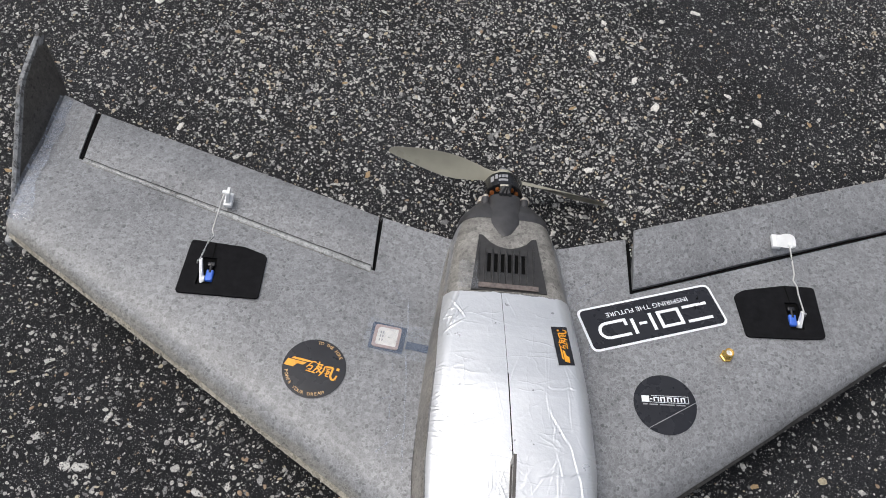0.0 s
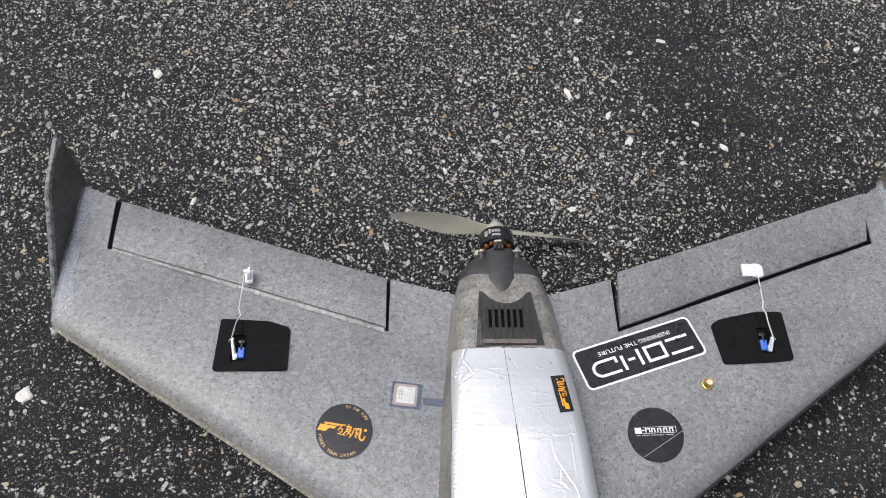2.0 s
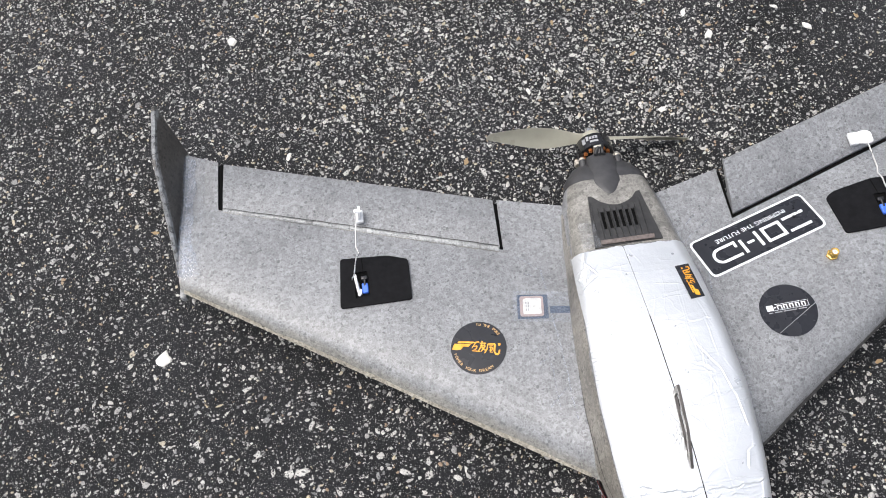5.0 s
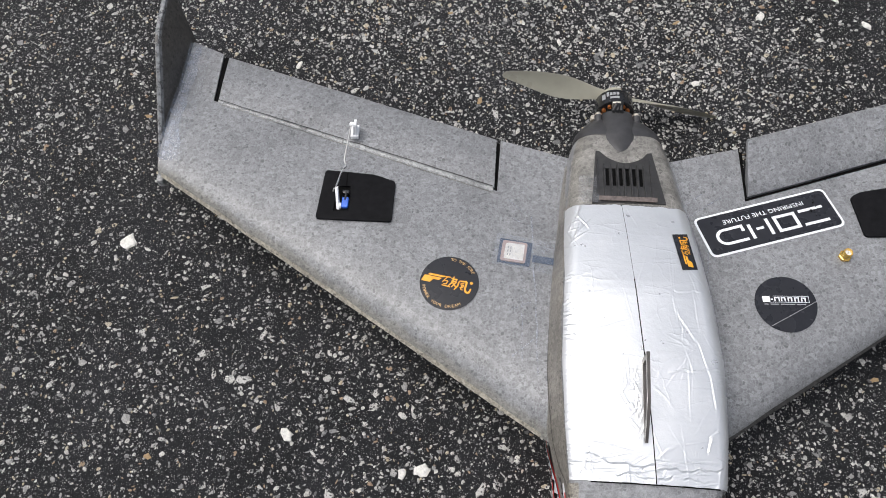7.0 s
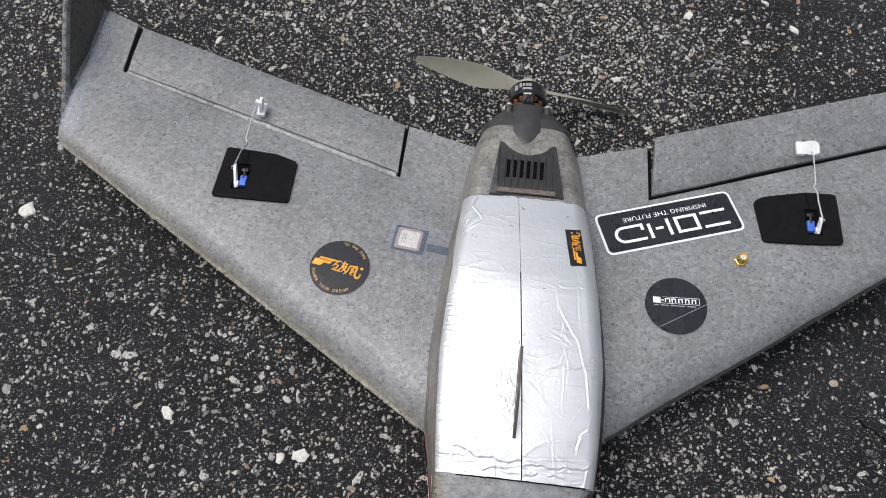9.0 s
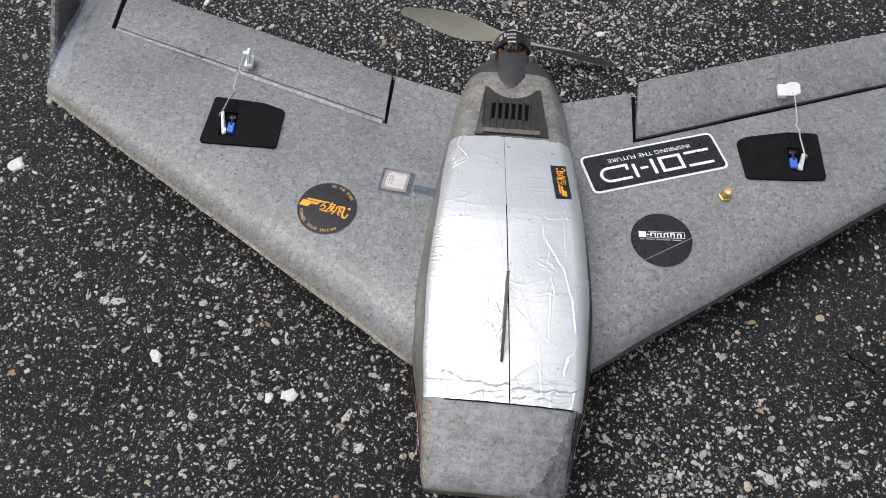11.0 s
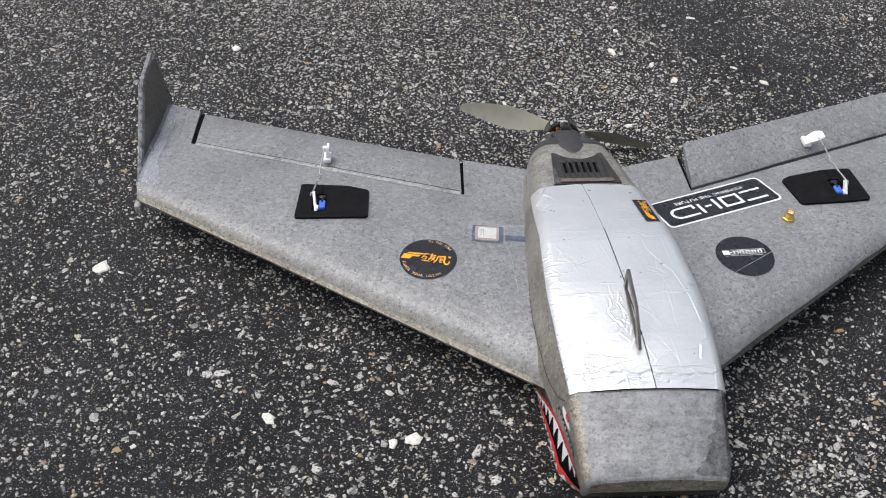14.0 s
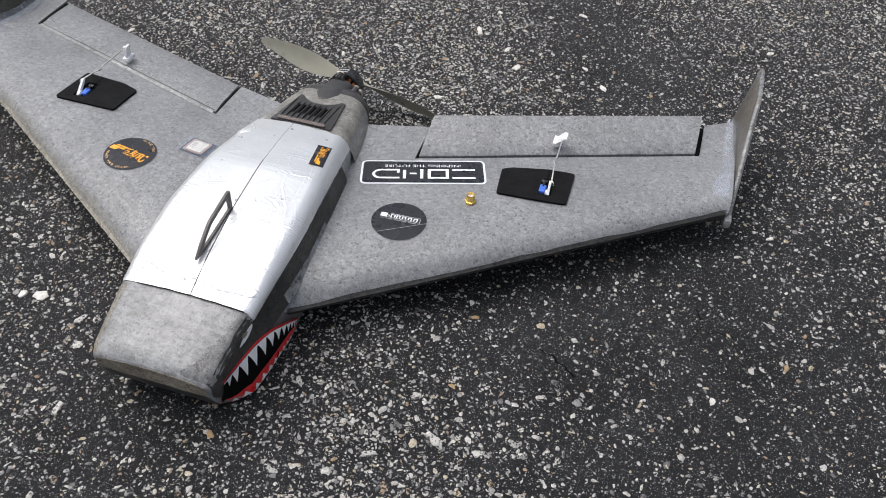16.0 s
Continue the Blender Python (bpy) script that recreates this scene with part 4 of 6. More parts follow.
# rounded foot in front of each winglet's root
for w, wing in ((LEFT, wing_left), (RIGHT, wing_right)):
    bm = bmesh.new()
    y = w.line(w.nose, w.tip)
    box(bm, w.s * (w.tip + 0.0015) - 0.0045, w.s * (w.tip + 0.0015) + 0.0045, y - 0.0045, y + 0.010, 0.0270, 0.0400, bevel=0.0032)
    part("winglet_foot", bm, TAPE_EDGE, wing, "worn rounded foot of the winglet", smooth=True)
# black blocks set into the elevons' end gaps to paint in their shade
for w, wing in ((LEFT, wing_left), (RIGHT, wing_right)):
    bm, rows = bmesh.new(), []
    for end, x0, x1 in ((w.x_out, w.x_out - 0.0054, w.x_out + 0.0008), (w.x_in, w.x_in - 0.0008, w.x_in + 0.0044)):
        bm, rows = bmesh.new(), []
        for k in range(5):
            y = w.line(w.hinge, end) + 0.001 + (w.rear(end) - 0.004 - w.line(w.hinge, end)) * k / 4
            zt, zl = w.top(end, y) - 0.0022, w.low(end, y)
            rows.append([(w.s * x1, y, zt), (w.s * x0, y, zt), (w.s * x0, y, zl), (w.s * x1, y, zl)])
        loft(bm, rows)
        part("gap_filler", bm, HOLE_BLACK, wing, "black block for the shade in the elevon's end gap")
# black strip along the hinge of the raised elevon, painting the groove's shade
bm, rows = bmesh.new(), []
for i in range(41):
    x = RIGHT.x_in + 0.004 + (RIGHT.x_out - RIGHT.x_in - 0.008) * i / 40
    y = RIGHT.line(RIGHT.hinge, x)
    z = RIGHT.top(x, y) - 0.0042 + 0.0006 * noise.noise((x * 120, 0.7, 0))
    rows.append([(x, y - 0.0004, z), (x, y + 0.0030, z - 0.0006), (x, y + 0.0065, z - 0.0012)])
loft(bm, rows, caps=False, closed=False)
part("hinge_groove", bm, HOLE_BLACK, wing_right, "black strip for the shade in the hinge groove", smooth=True)

# scuffs and creases in the wing film
scuffs = random.Random(21)
for w, wing in ((LEFT, wing_left), (RIGHT, wing_right)):
    for k in range(4):
        x = scuffs.uniform(0.10, 0.44)
        y = w.line(w.nose, x) + scuffs.uniform(0.12, 0.85) * (w.line(w.hinge, x) - w.line(w.nose, x))
        a, d = scuffs.uniform(-0.6, 0.9), scuffs.uniform(0.010, 0.028)
        bm = strip(bmesh.new(), between((w.s * (x - d * math.cos(a)), y - d * math.sin(a) * 0.6), (w.s * (x + d * math.cos(a)), y + d * math.sin(a) * 0.6), 10), 0.0004, w.height(0.0004))
        part("film_crease", bm, TAPE, wing)

# wrinkled clear film beside the body on the other wing
for a, b, half in (((-0.083, -0.105), (-0.092, 0.070), 0.0007), ((-0.098, -0.090), (-0.101, 0.000), 0.0004), ((-0.089, -0.07), (-0.108, -0.088), 0.0005), ((-0.090, -0.03), (-0.112, -0.042), 0.0005),
                   ((-0.091, 0.055), (-0.112, 0.066), 0.0004), ((-0.095, 0.070), (-0.118, 0.090), 0.0004)):
    way = [(x + 0.0015 * noise.noise((y * 60, half * 9000, 0)), y) for x, y in between(a, b, 14)]
    part("film_wrinkle", strip(bmesh.new(), way, half, LEFT.height(0.0006)), TAPE_MILKY, wing_left, "wrinkle in the clear film")
# film edges at the wing root and a hairline across the raised elevon
for a, b in (((0.068, 0.078), (0.104, 0.104)), ((0.066, 0.092), (0.090, 0.112)), ((0.082, 0.010), (0.088, 0.060))):
    part("film_edge", strip(bmesh.new(), between(a, b, 8), 0.0005, RIGHT.height(0.0005)), TAPE_MILKY, wing_right, "edge of clear film")
bm, rows = bmesh.new(), []
x = 0.2830
y0, y1 = RIGHT.line(RIGHT.hinge, x) + 0.0045, RIGHT.rear(x) - 0.003
z0, z1 = RIGHT.top(x, y0) + 0.0006, 0.0635
for k in range(9):
    t = 0.40 + 0.58 * k / 8
    z = z0 + (z1 - z0) * t + 0.0012 * (1 - t) / 0.65 + 0.0005
    wave = 0.0006 * noise.noise((t * 9, 1.1, 0))
    rows.append([(x + wave - 0.00013, y0 + (y1 - y0) * t, z), (x + wave + 0.00013, y0 + (y1 - y0) * t, z)])
loft(bm, rows, caps=False, closed=False)
part("hairline", bm, FOAM_FIN_SHADED, wing_right, "thin dark crack across the elevon")

# vent panel behind the hatch
def vent():
    xs = middle(0.1)
    outline = [(-0.0345, 0.0685), (0.0385, 0.0705), (0.029, 0.1375), (0.0245, 0.1365)]
    outline += [(0.0235 - 0.046 * t, 0.134 - 0.0125 * math.sin(math.pi * t) ** 0.8) for t in [0.1 * k for k in range(1, 10)]]
    outline += [(-0.0245, 0.137), (-0.0285, 0.138)]
    slots = []
    for k in range(6):
        x = -0.0178 + 0.0067 * k
        slots.append([(x - 0.0018, 0.0910), (x + 0.0018, 0.0910), (x + 0.0018, 0.1140), (x - 0.0018, 0.1140)])
    bm = plate(bmesh.new(), outline, slots, lambda x, y: body_top(x, y, 0.0026), 0.002)
    panel = part("vent_panel", bm, VENT_PLASTIC, plane, "dark moulded vent panel with slots and ribs")
    bm = bmesh.new()
    sheet(bm, [(-0.022, 0.089), (0.020, 0.089), (0.020, 0.117), (-0.022, 0.117)], lambda x, y: body_top(x, y, 0.0010), 6)
    part("slot_backing", bm, HOLE_BLACK, panel)
    for k in range(9):
        x = -0.02785 + 0.0067 * k
        bm = bmesh.new()
        y0, y1 = (0.0775, 0.1205) if 0 < k < 8 else (0.0775, 0.129)
        rows = []
        for j in range(7):
            y = y0 + (y1 - y0) * j / 6
            z = body_top(x, y, 0.0026)
            h = 0.0017 * (1 if 0 < j < 6 else 0.1)
            rows.append([(x - 0.0009, y, z - 0.0002), (x - 0.0005, y, z + h), (x + 0.0005, y, z + h), (x + 0.0009, y, z - 0.0002)])
        loft(bm, rows)
        part("rib", bm, VENT_PLASTIC, panel)
    bm = bmesh.new()
    box(bm, -0.0275, 0.0300, 0.0712, 0.0765, body_top(0, 0.0735, 0.0022), body_top(0, 0.0735, 0.0034), bevel=0.0005)
    part("ledge", bm, LEDGE, panel, "scuffed brownish ledge under the ribs")
    bm = bmesh.new()
    sheet(bm, rounded([(-0.0470, 0.0690), (-0.0275, 0.0690), (-0.0270, 0.1040), (-0.0465, 0.1050)], 0.001, 2), lambda x, y: body_top(x, y, 0.0034), 4)
    part("clear_tape", bm, TAPE, panel, "strip of clear tape with a visible edge", smooth=True)


vent()


# motor mount, motor and propeller
def motor():
    c = middle(0.19)
    # rear cap of the body
    bm = bmesh.new()
    rings = []
    for y, shrink, low in ((0.1625, 1.012, 0.0), (0.168, 1.0, 0.0), (0.1725, 0.965, 0.002), (0.183, 0.80, 0.006), (0.1885, 0.70, 0.010), (0.193, 0.54, 0.013)):
        hw, top, lo, rt, rb = body(0.165)
        rings.append([(middle(y) + (p[0] - middle(0.165)) * shrink, y, 0.036 + (p[2] - 0.036) * (shrink - 0.02) + 0.0006) for p in body_ring(0.165, 0.0008)])
    loft(bm, rings)
    mount = part("motor_mount", bm, BLACK_PLASTIC, plane, "black moulded plastic motor mount", smooth=True)
    # tongue that runs forward over the foam
    bm = bmesh.new()
    rings = []
    for y, hw, up in ((0.1380, 0.0060, 0.0004), (0.1388, 0.0092, 0.0010), (0.1420, 0.0130, 0.0018), (0.148, 0.0168, 0.0028), (0.156, 0.0198, 0.0038), (0.164, 0.0195, 0.0046), (0.172, 0.0185, 0.0052),
                      (0.182, 0.0178, 0.0044), (0.1975, 0.0172, 0.002)):
        zt = 0.0735 + (0.058 - 0.0735) * max(0, (y - 0.140)) / 0.0505 * 0.62 + up * 0.75
        ring = []
        for k in range(13):
            a = math.pi * k / 12
            ring.append((c + hw * math.cos(a), y, zt - 0.016 + 0.016 * math.sin(a) ** 0.6))
        ring += [(c - hw, y, zt - 0.035), (c + hw, y, zt - 0.035)]
        rings.append(ring)
    loft(bm, rings)
    part("tongue", bm, BLACK_PLASTIC, mount, smooth=True)
    for s in (-1, 1):
        bm = bmesh.new()
        rings = []
        for y, r in ((0.160, 0.001), (0.168, 0.0030), (0.178, 0.0042), (0.1955, 0.0043)):
            rings.append([(c + s * 0.0205 + r * math.cos(a), y, 0.0530 + r * math.sin(a) + 0.002) for a in [2 * math.pi * k / 12 for k in range(12)]])
        loft(bm, rings)
        pillar = part("screw_pillar", bm, BLACK_PLASTIC, mount, smooth=True)
        bm = bmesh.new()
        turned(bm, [(0.1950, 0.0024), (0.1958, 0.0038), (0.1975, 0.0038), (0.1982, 0.0030), (0.1996, 0.0022)], Matrix.Translation((c + s * 0.0205, 0, 0.0555)), 14)
        part("screw", bm, BOLT_METAL, pillar, "pale screw head", smooth=True)
    tilt = Matrix.Translation((c - 0.0005, 0.1975, 0.0445)) @ pose(0, 0, 0, -8, 0, 1.5)
    bm = bmesh.new()
    for turn in (0, 90):
        box(bm, -0.027, 0.027, 0.0015, 0.004, -0.0045, 0.0045, tilt @ pose(0, 0, 0, 0, turn - 4, 0), 0.0008)
    turned(bm, [(0.001, 0.010), (0.0055, 0.010)], tilt, 24)
    engine = part("motor", bm, BOLT_METAL, plane, "black brushless motor with copper windings on a cross mount")
    for k in (0, 1, 2):
        a = radians(90 * k - 4)
        bm = bmesh.new()
        turned(bm, [(0.0000, 0.0042), (0.0040, 0.0042), (0.0041, 0.0030), (0.0075, 0.0030), (0.0082, 0.0022)], tilt @ pose(0.0235 * math.cos(a), 0, -0.0235 * math.sin(a)), 14)
        part("bolt", bm, BOLT_METAL, engine, "pale bolt head")
    bm = bmesh.new()
    for k in range(12):
        a = 2 * math.pi * k / 12
        turned(bm, [(0.0062, 0.0012), (0.007, 0.0024), (0.0115, 0.0024), (0.0125, 0.002)], tilt @ pose(0.0150 * math.cos(a), 0, 0.0150 * math.sin(a)), 8)
    part("windings", bm, COPPER, engine, "orange copper windings", smooth=True)
    bm = bmesh.new()
    turned(bm, [(0.0095, 0.0195), (0.0102, 0.0208), (0.0268, 0.0208), (0.0282, 0.0200), (0.0298, 0.0165), (0.0305, 0.008)], tilt, 48)
    bell = part("bell", bm, BELL, engine, "glossy black motor bell", smooth=True)
    bm = bmesh.new()
    for a0, a1, y0, y1 in ((92, 100, 0.0185, 0.0248), (82, 89.5, 0.0196, 0.0235), (72, 80, 0.0196, 0.0235), (62, 70, 0.0196, 0.0235), (62, 89.5, 0.0145, 0.0175), (104, 116, 0.016, 0.0235)):
        n = 5
        rows = []
        for i in range(n + 1):
            a = radians(a0 + (a1 - a0) * i / n) + 0.35
            rows.append([tilt @ Vector((0.02095 * math.cos(a), y, 0.02095 * math.sin(a))) for y in (y0, y1)])
        loft(bm, rows, caps=False, closed=False)
    part("print", bm, INK_GREY, bell, "pale printed bars")
    for k in range(3):
        x = c - 0.004 + 0.004 * k
        bm = bmesh.new()
        tube(bm, [(x, 0.2090, 0.0560), (x + 0.003 - 0.0015 * k, 0.2075, 0.0635), (x + 0.002 * (1 - k), 0.2020, 0.0690 - 0.0010 * k), (x - 0.0015, 0.1965, 0.0665), (x + 0.001 * k, 0.1930, 0.0605), (x, 0.1915, 0.054)], 0.0025, 8)
        part("wire", bm, WIRE_BLACK, engine, "black motor wire", smooth=True)
    # propeller
    hub_at = Vector((-0.0045, 0.2345, 0.0385))
    bm = bmesh.new()
    turned(bm, [(0.0305, 0.0108), (0.032, 0.0118), (0.0405, 0.0112), (0.0415, 0.0100)], tilt, 32)
    prop = part("propeller", bm, PROP, plane, "khaki grey two-bladed nylon propeller", smooth=True)
    out = Vector((-0.1245, 0.0, 0.032)).normalized()
    for s in (1, -1):
        d = out * s
        across0 = Vector((0, 1, 0)).cross(d).normalized()
        if across0.z < 0 and s == 1:
            across0.negate()
        if s == -1:
            across0 = -(out.cross(Vector((0, 1, 0))).normalized())
            if across0.z > 0:
                across0.negate()
        rings = []
        for r, chord, pitch, back in ((0.006, 0.0125, 54, 0.5), (0.014, 0.0120, 50, 0.5), (0.024, 0.0150, 45, 0.5), (0.036, 0.0205, 39, 0.50), (0.050, 0.0255, 34, 0.50), (0.064, 0.0275, 30, 0.49),
                                      (0.080, 0.0258, 26, 0.46), (0.096, 0.0215, 23, 0.42), (0.112, 0.0155, 20, 0.37), (0.122, 0.0115, 19, 0.33), (0.1275, 0.0075, 18, 0.30), (0.1290, 0.003, 18, 0.3)):
            t = radians(pitch)
            dirn = across0 * math.cos(t) + Vector((0, 1, 0)) * math.sin(t)
            nor = d.cross(dirn).normalized()
            thick = max(0.0007, 0.0022 * (1 - r / 0.14)) + (0.002 if r < 0.02 else 0)
            mid = hub_at + d * r
            ring = []
            for f, g in ((-0.5, 0.0), (-0.3, 0.8), (0.0, 1.0), (0.3, 0.7), (0.5, 0.0), (0.3, -0.45), (0.0, -0.5), (-0.3, -0.45)):
                camber = 0.06 * chord * (1 - 4 * f * f)
                ring.append(mid + dirn * chord * (f + 0.5 - back) + nor * (thick * g + camber))
            rings.append(ring)
        bm = bmesh.new()
        loft(bm, rings)
        part("blade", bm, PROP, prop, smooth=True)
    bm = bmesh.new()
    turned(bm, [(0.0425, 0.0058), (0.0470, 0.0058), (0.0472, 0.0045)], tilt, 6)
    turned(bm, [(0.0472, 0.0046), (0.0500, 0.0044), (0.0525, 0.0032), (0.0535, 0.0012)], tilt, 20)
    part("prop_nut", bm, STEEL, prop, "domed aluminium propeller nut")


motor()


# ---- fittings on the wings ----
def servo(w, outline, slot, groove, arm_x, blue_x, rod, label, aside=0.0, lean=0.16, behind=0.0):
    """Black cover with a slot, servo and arm in it, push rod and control horn."""
    s = w.s
    top = w.height(0.0030)
    bm = plate(bmesh.new(), rounded(outline, 0.004, 4), [rounded(slot, 0.0012, 2)], top, 0.0026)
    cover = part("servo_cover", bm, COVER_BLACK, plane, label)
    bm = bmesh.new()
    sheet(bm, [(x, y) for x, y in slot], w.height(0.0008), 3)
    part("slot_floor", bm, HOLE_BLACK, cover)
    (x0, y0), (x1, y1) = groove
    bm = bmesh.new()
    strip(bm, between((x0, y0), (x1, y1), 6), 0.0006, w.height(0.0033))
    part("groove", bm, HOLE_BLACK, cover)
    my = (min(p[1] for p in slot) + max(p[1] for p in slot)) / 2
    z = w.top(abs(arm_x), my)
    bm = bmesh.new()
    box(bm, blue_x - 0.0036, blue_x + 0.0036, my - 0.0115, my + 0.0005, z + 0.0009, z + 0.0056, bevel=0.0012)
    part("servo_case", bm, BLUE_PLASTIC, cover, "blue servo case")
    bm = bmesh.new()
    box(bm, blue_x - 0.0040, blue_x + 0.0034, my + 0.0045, my + 0.0090, z + 0.0009, z + 0.0058, bevel=0.001)
    turned(bm, [(-0.004, 0.0016), (0.006, 0.0016)], Matrix.Translation((blue_x, my + 0.001, z + 0.0045)), 10)
    part("servo_gear", bm, BELL, cover, "dark metal servo fitting", smooth=True)
    # arm: a tapered bar from the spline up to the rod
    end = Vector(rod[0])
    base = Vector((arm_x, my - 0.009, z + 0.003))
    bm = bmesh.new()
    rings = []
    for f, r in ((-0.12, 0.0026), (0.0, 0.0036), (0.15, 0.0034), (0.6, 0.0026), (1.0, 0.0023), (1.12, 0.0014)):
        p = base.lerp(end, f)
        rings.append([(p.x + dx * 0.0013, p.y + dy * r, p.z + dz) for dx, dy, dz in
                      ((-1, -1, 0.0006), (1, -1, 0.0006), (1.2, 0, 0), (1, 1, -0.0006), (-1, 1, -0.0006), (-1.2, 0, 0))])
    loft(bm, rings)
    turned(bm, [(-0.001, 0.0032), (0.001, 0.0032)], Matrix.Translation(base + Vector((-s * 0.0022, 0, 0))) @ pose(0, 0, 0, 0, 0, 90), 16)
    part("servo_arm", bm, WHITE_PLASTIC, cover, "white nylon servo arm", smooth=True)
    bm = bmesh.new()
    first = end + Vector((-s * -0.004, -0.001, -0.003))
    tube(bm, [first, end + Vector((s * 0.003, 0, 0.0004)), end + Vector((s * 0.0012, 0.001, 0.0008)), *rod[1:]], 0.00085, 8)
    part("push_rod", bm, STEEL, plane, "thin bent steel push rod", smooth=True)
    # control horn on the elevon
    hx, hy, hz = rod[-1]
    foot = hz - 0.0135
    bm = bmesh.new()
    box(bm, hx + aside - 0.002, hx + aside + 0.0068, hy + behind - 0.0085, hy + behind + 0.0070, foot - 0.003, foot + 0.0022, bevel=0.0008)
    horn = part("control_horn", bm, WHITE_PLASTIC, plane, "white nylon control horn", smooth=True)
    bm = bmesh.new()
    prof = rounded([(hy - 0.0065 + behind, foot), (hy - 0.0045, hz + 0.001), (hy - 0.0035, hz + 0.0042), (hy + 0.0040 + behind * 0.3, hz + 0.0046), (hy + 0.0045 + behind * 0.8, hz), (hy + 0.0052 + behind, foot)], 0.0042, 5)
    loft(bm, [[(hx + aside + d + (zz - foot) * lean, y, zz) for y, zz in prof] for d in (0.0004, 0.0032)])
    part("horn_blade", bm, WHITE_PLASTIC, horn, smooth=True)
    bm = bmesh.new()
    turned(bm, [(-0.001, 0.0012), (0, 0.0024), (0.0028, 0.0024), (0.006, 0.0018), (0.0066, 0.0008)], Matrix.Translation((hx - 0.0012, hy, hz)) @ pose(0, 0, 0, 0, 0, -90), 10)
    part("rod_clip", bm, WHITE_PLASTIC, horn)


servo(LEFT, [(-0.313, 0.111), (-0.260, 0.109), (-0.237, 0.1015), (-0.236, 0.050), (-0.315, 0.049)],
      [(-0.2975, 0.091), (-0.2835, 0.0915), (-0.282, 0.0605), (-0.298, 0.059)], ((-0.288, 0.091), (-0.289, 0.110)), -0.2935, -0.2865,
      [(-0.2955, 0.081, 0.0705), (-0.2935, 0.104, 0.0690), (-0.2895, 0.110, 0.0688), (-0.2925, 0.118, 0.0685), (-0.2915, 0.140, 0.068), (-0.2905, 0.1645, 0.0675)],
      "matt black servo cover plate with a slot")
servo(RIGHT, [(0.233, 0.106), (0.243, 0.1125), (0.285, 0.1215), (0.315, 0.121), (0.3155, 0.062), (0.292, 0.0595), (0.238, 0.0575)],
      [(0.2815, 0.1005), (0.2945, 0.1005), (0.2965, 0.070), (0.2825, 0.069)], ((0.287, 0.1005), (0.2855, 0.1205)), 0.2925, 0.2855,
      [(0.2925, 0.0835, 0.0710), (0.2915, 0.105, 0.0710), (0.2915, 0.113, 0.0711), (0.2885, 0.120, 0.0712), (0.2905, 0.127, 0.0713), (0.2905, 0.1610, 0.0720)],
      "matt black servo cover plate with ragged edge", -0.0095, 0.62, 0.0125)


# positioning receiver under clear film
def receiver():
    turn = frame_at((-0.1085, 0.0235), (0.994, -0.10))
    h = LEFT.height
    bm = bmesh.new()
    sheet(bm, [turn(*p) for p in rounded([(-0.0165, -0.0140), (0.0165, -0.0145), (0.0165, 0.0145), (-0.0165, 0.0150)], 0.001, 2)], h(0.0006), 4)
    unit = part("satellite_receiver", bm, BOARD_BLUE, plane, "square satellite receiver sunk in the wing under film")
    bm = bmesh.new()
    ring = [turn(*p) for p in rounded([(-0.0135, -0.0118), (0.0118, -0.0118), (0.0118, 0.0125), (-0.0135, 0.0125)], 0.003, 4)]
    loft(bm, [[(x, y, h(0.0002)(x, y)) for x, y in ring], [(x, y, h(0.0020)(x, y)) for x, y in ring]])
    block = part("antenna_block", bm, CERAMIC, unit, "pinkish ceramic antenna block")
    bm = bmesh.new()
    sheet(bm, [turn(*p) for p in rounded([(-0.0102, -0.0092), (0.0092, -0.0092), (0.0092, 0.0098), (-0.0080, 0.0098), (-0.0102, 0.0078)], 0.0012, 3)], h(0.0024), 3)
    part("silver_patch", bm, SILVER_PATCH, unit, "silvery antenna patch")
    bm = bmesh.new()
    for a in (-0.0075, -0.005):
        for k in range(3):
            shapes(bm, [bar(a, a + 0.0011, 0.0055 - 0.0042 * k - 0.0026, 0.0055 - 0.0042 * k)], turn, h(0.0027))
    part("print", bm, INK_GREY, unit, "faint grey printed bars")
    bm = bmesh.new()
    turned(bm, [(-0.0006, 0.0012), (0.0004, 0.0012), (0.0007, 0.0006)], Matrix.Translation((*turn(0.0015, 0.0005), h(0.0025)(*turn(0.0015, 0.0005)))) @ pose(0, 0, 0, 90, 0, 0), 12)
    part("solder_point", bm, STEEL, unit)
    bm = bmesh.new()
    strip(bm, between(turn(0.0185, -0.004), turn(0.042, -0.0045), 6), 0.0042, h(0.0009))
    part("ribbon", bm, BOARD_BLUE, unit, "dark blue ribbon cable to the body")
    bm = bmesh.new()
    strip(bm, between(turn(-0.021, 0.001), turn(0.040, -0.002), 10), 0.0185, h(0.0031))
    part("cover_film", bm, tape_material("clear_film", (0.55, 0.60, 0.68), 0.16), unit, "clear film", smooth=True)


receiver()

# gold antenna socket
at = Vector((0.2150, 0.0345, RIGHT.top(0.2150, 0.0345)))
stand = Matrix.Translation(at) @ pose(0, 0, 0, 90, 0, 0)
bm = bmesh.new()
turned(bm, [(-0.001, 0.0062), (0.0030, 0.0062), (0.0034, 0.0052)], stand, 6)
socket = part("antenna_socket", bm, GOLD, plane, "gold-plated threaded antenna socket with a hex nut")
bm = bmesh.new()
prof = [(0.0030, 0.0049)]
for k in range(7):
    prof += [(0.0030 + 0.0011 * k, 0.0042), (0.0035 + 0.0011 * k, 0.0046)]
prof += [(0.0112, 0.0042), (0.0112, 0.0033), (0.0085, 0.0032)]
turned(bm, prof, stand, 20)
part("thread", bm, GOLD, socket)
bm = bmesh.new()
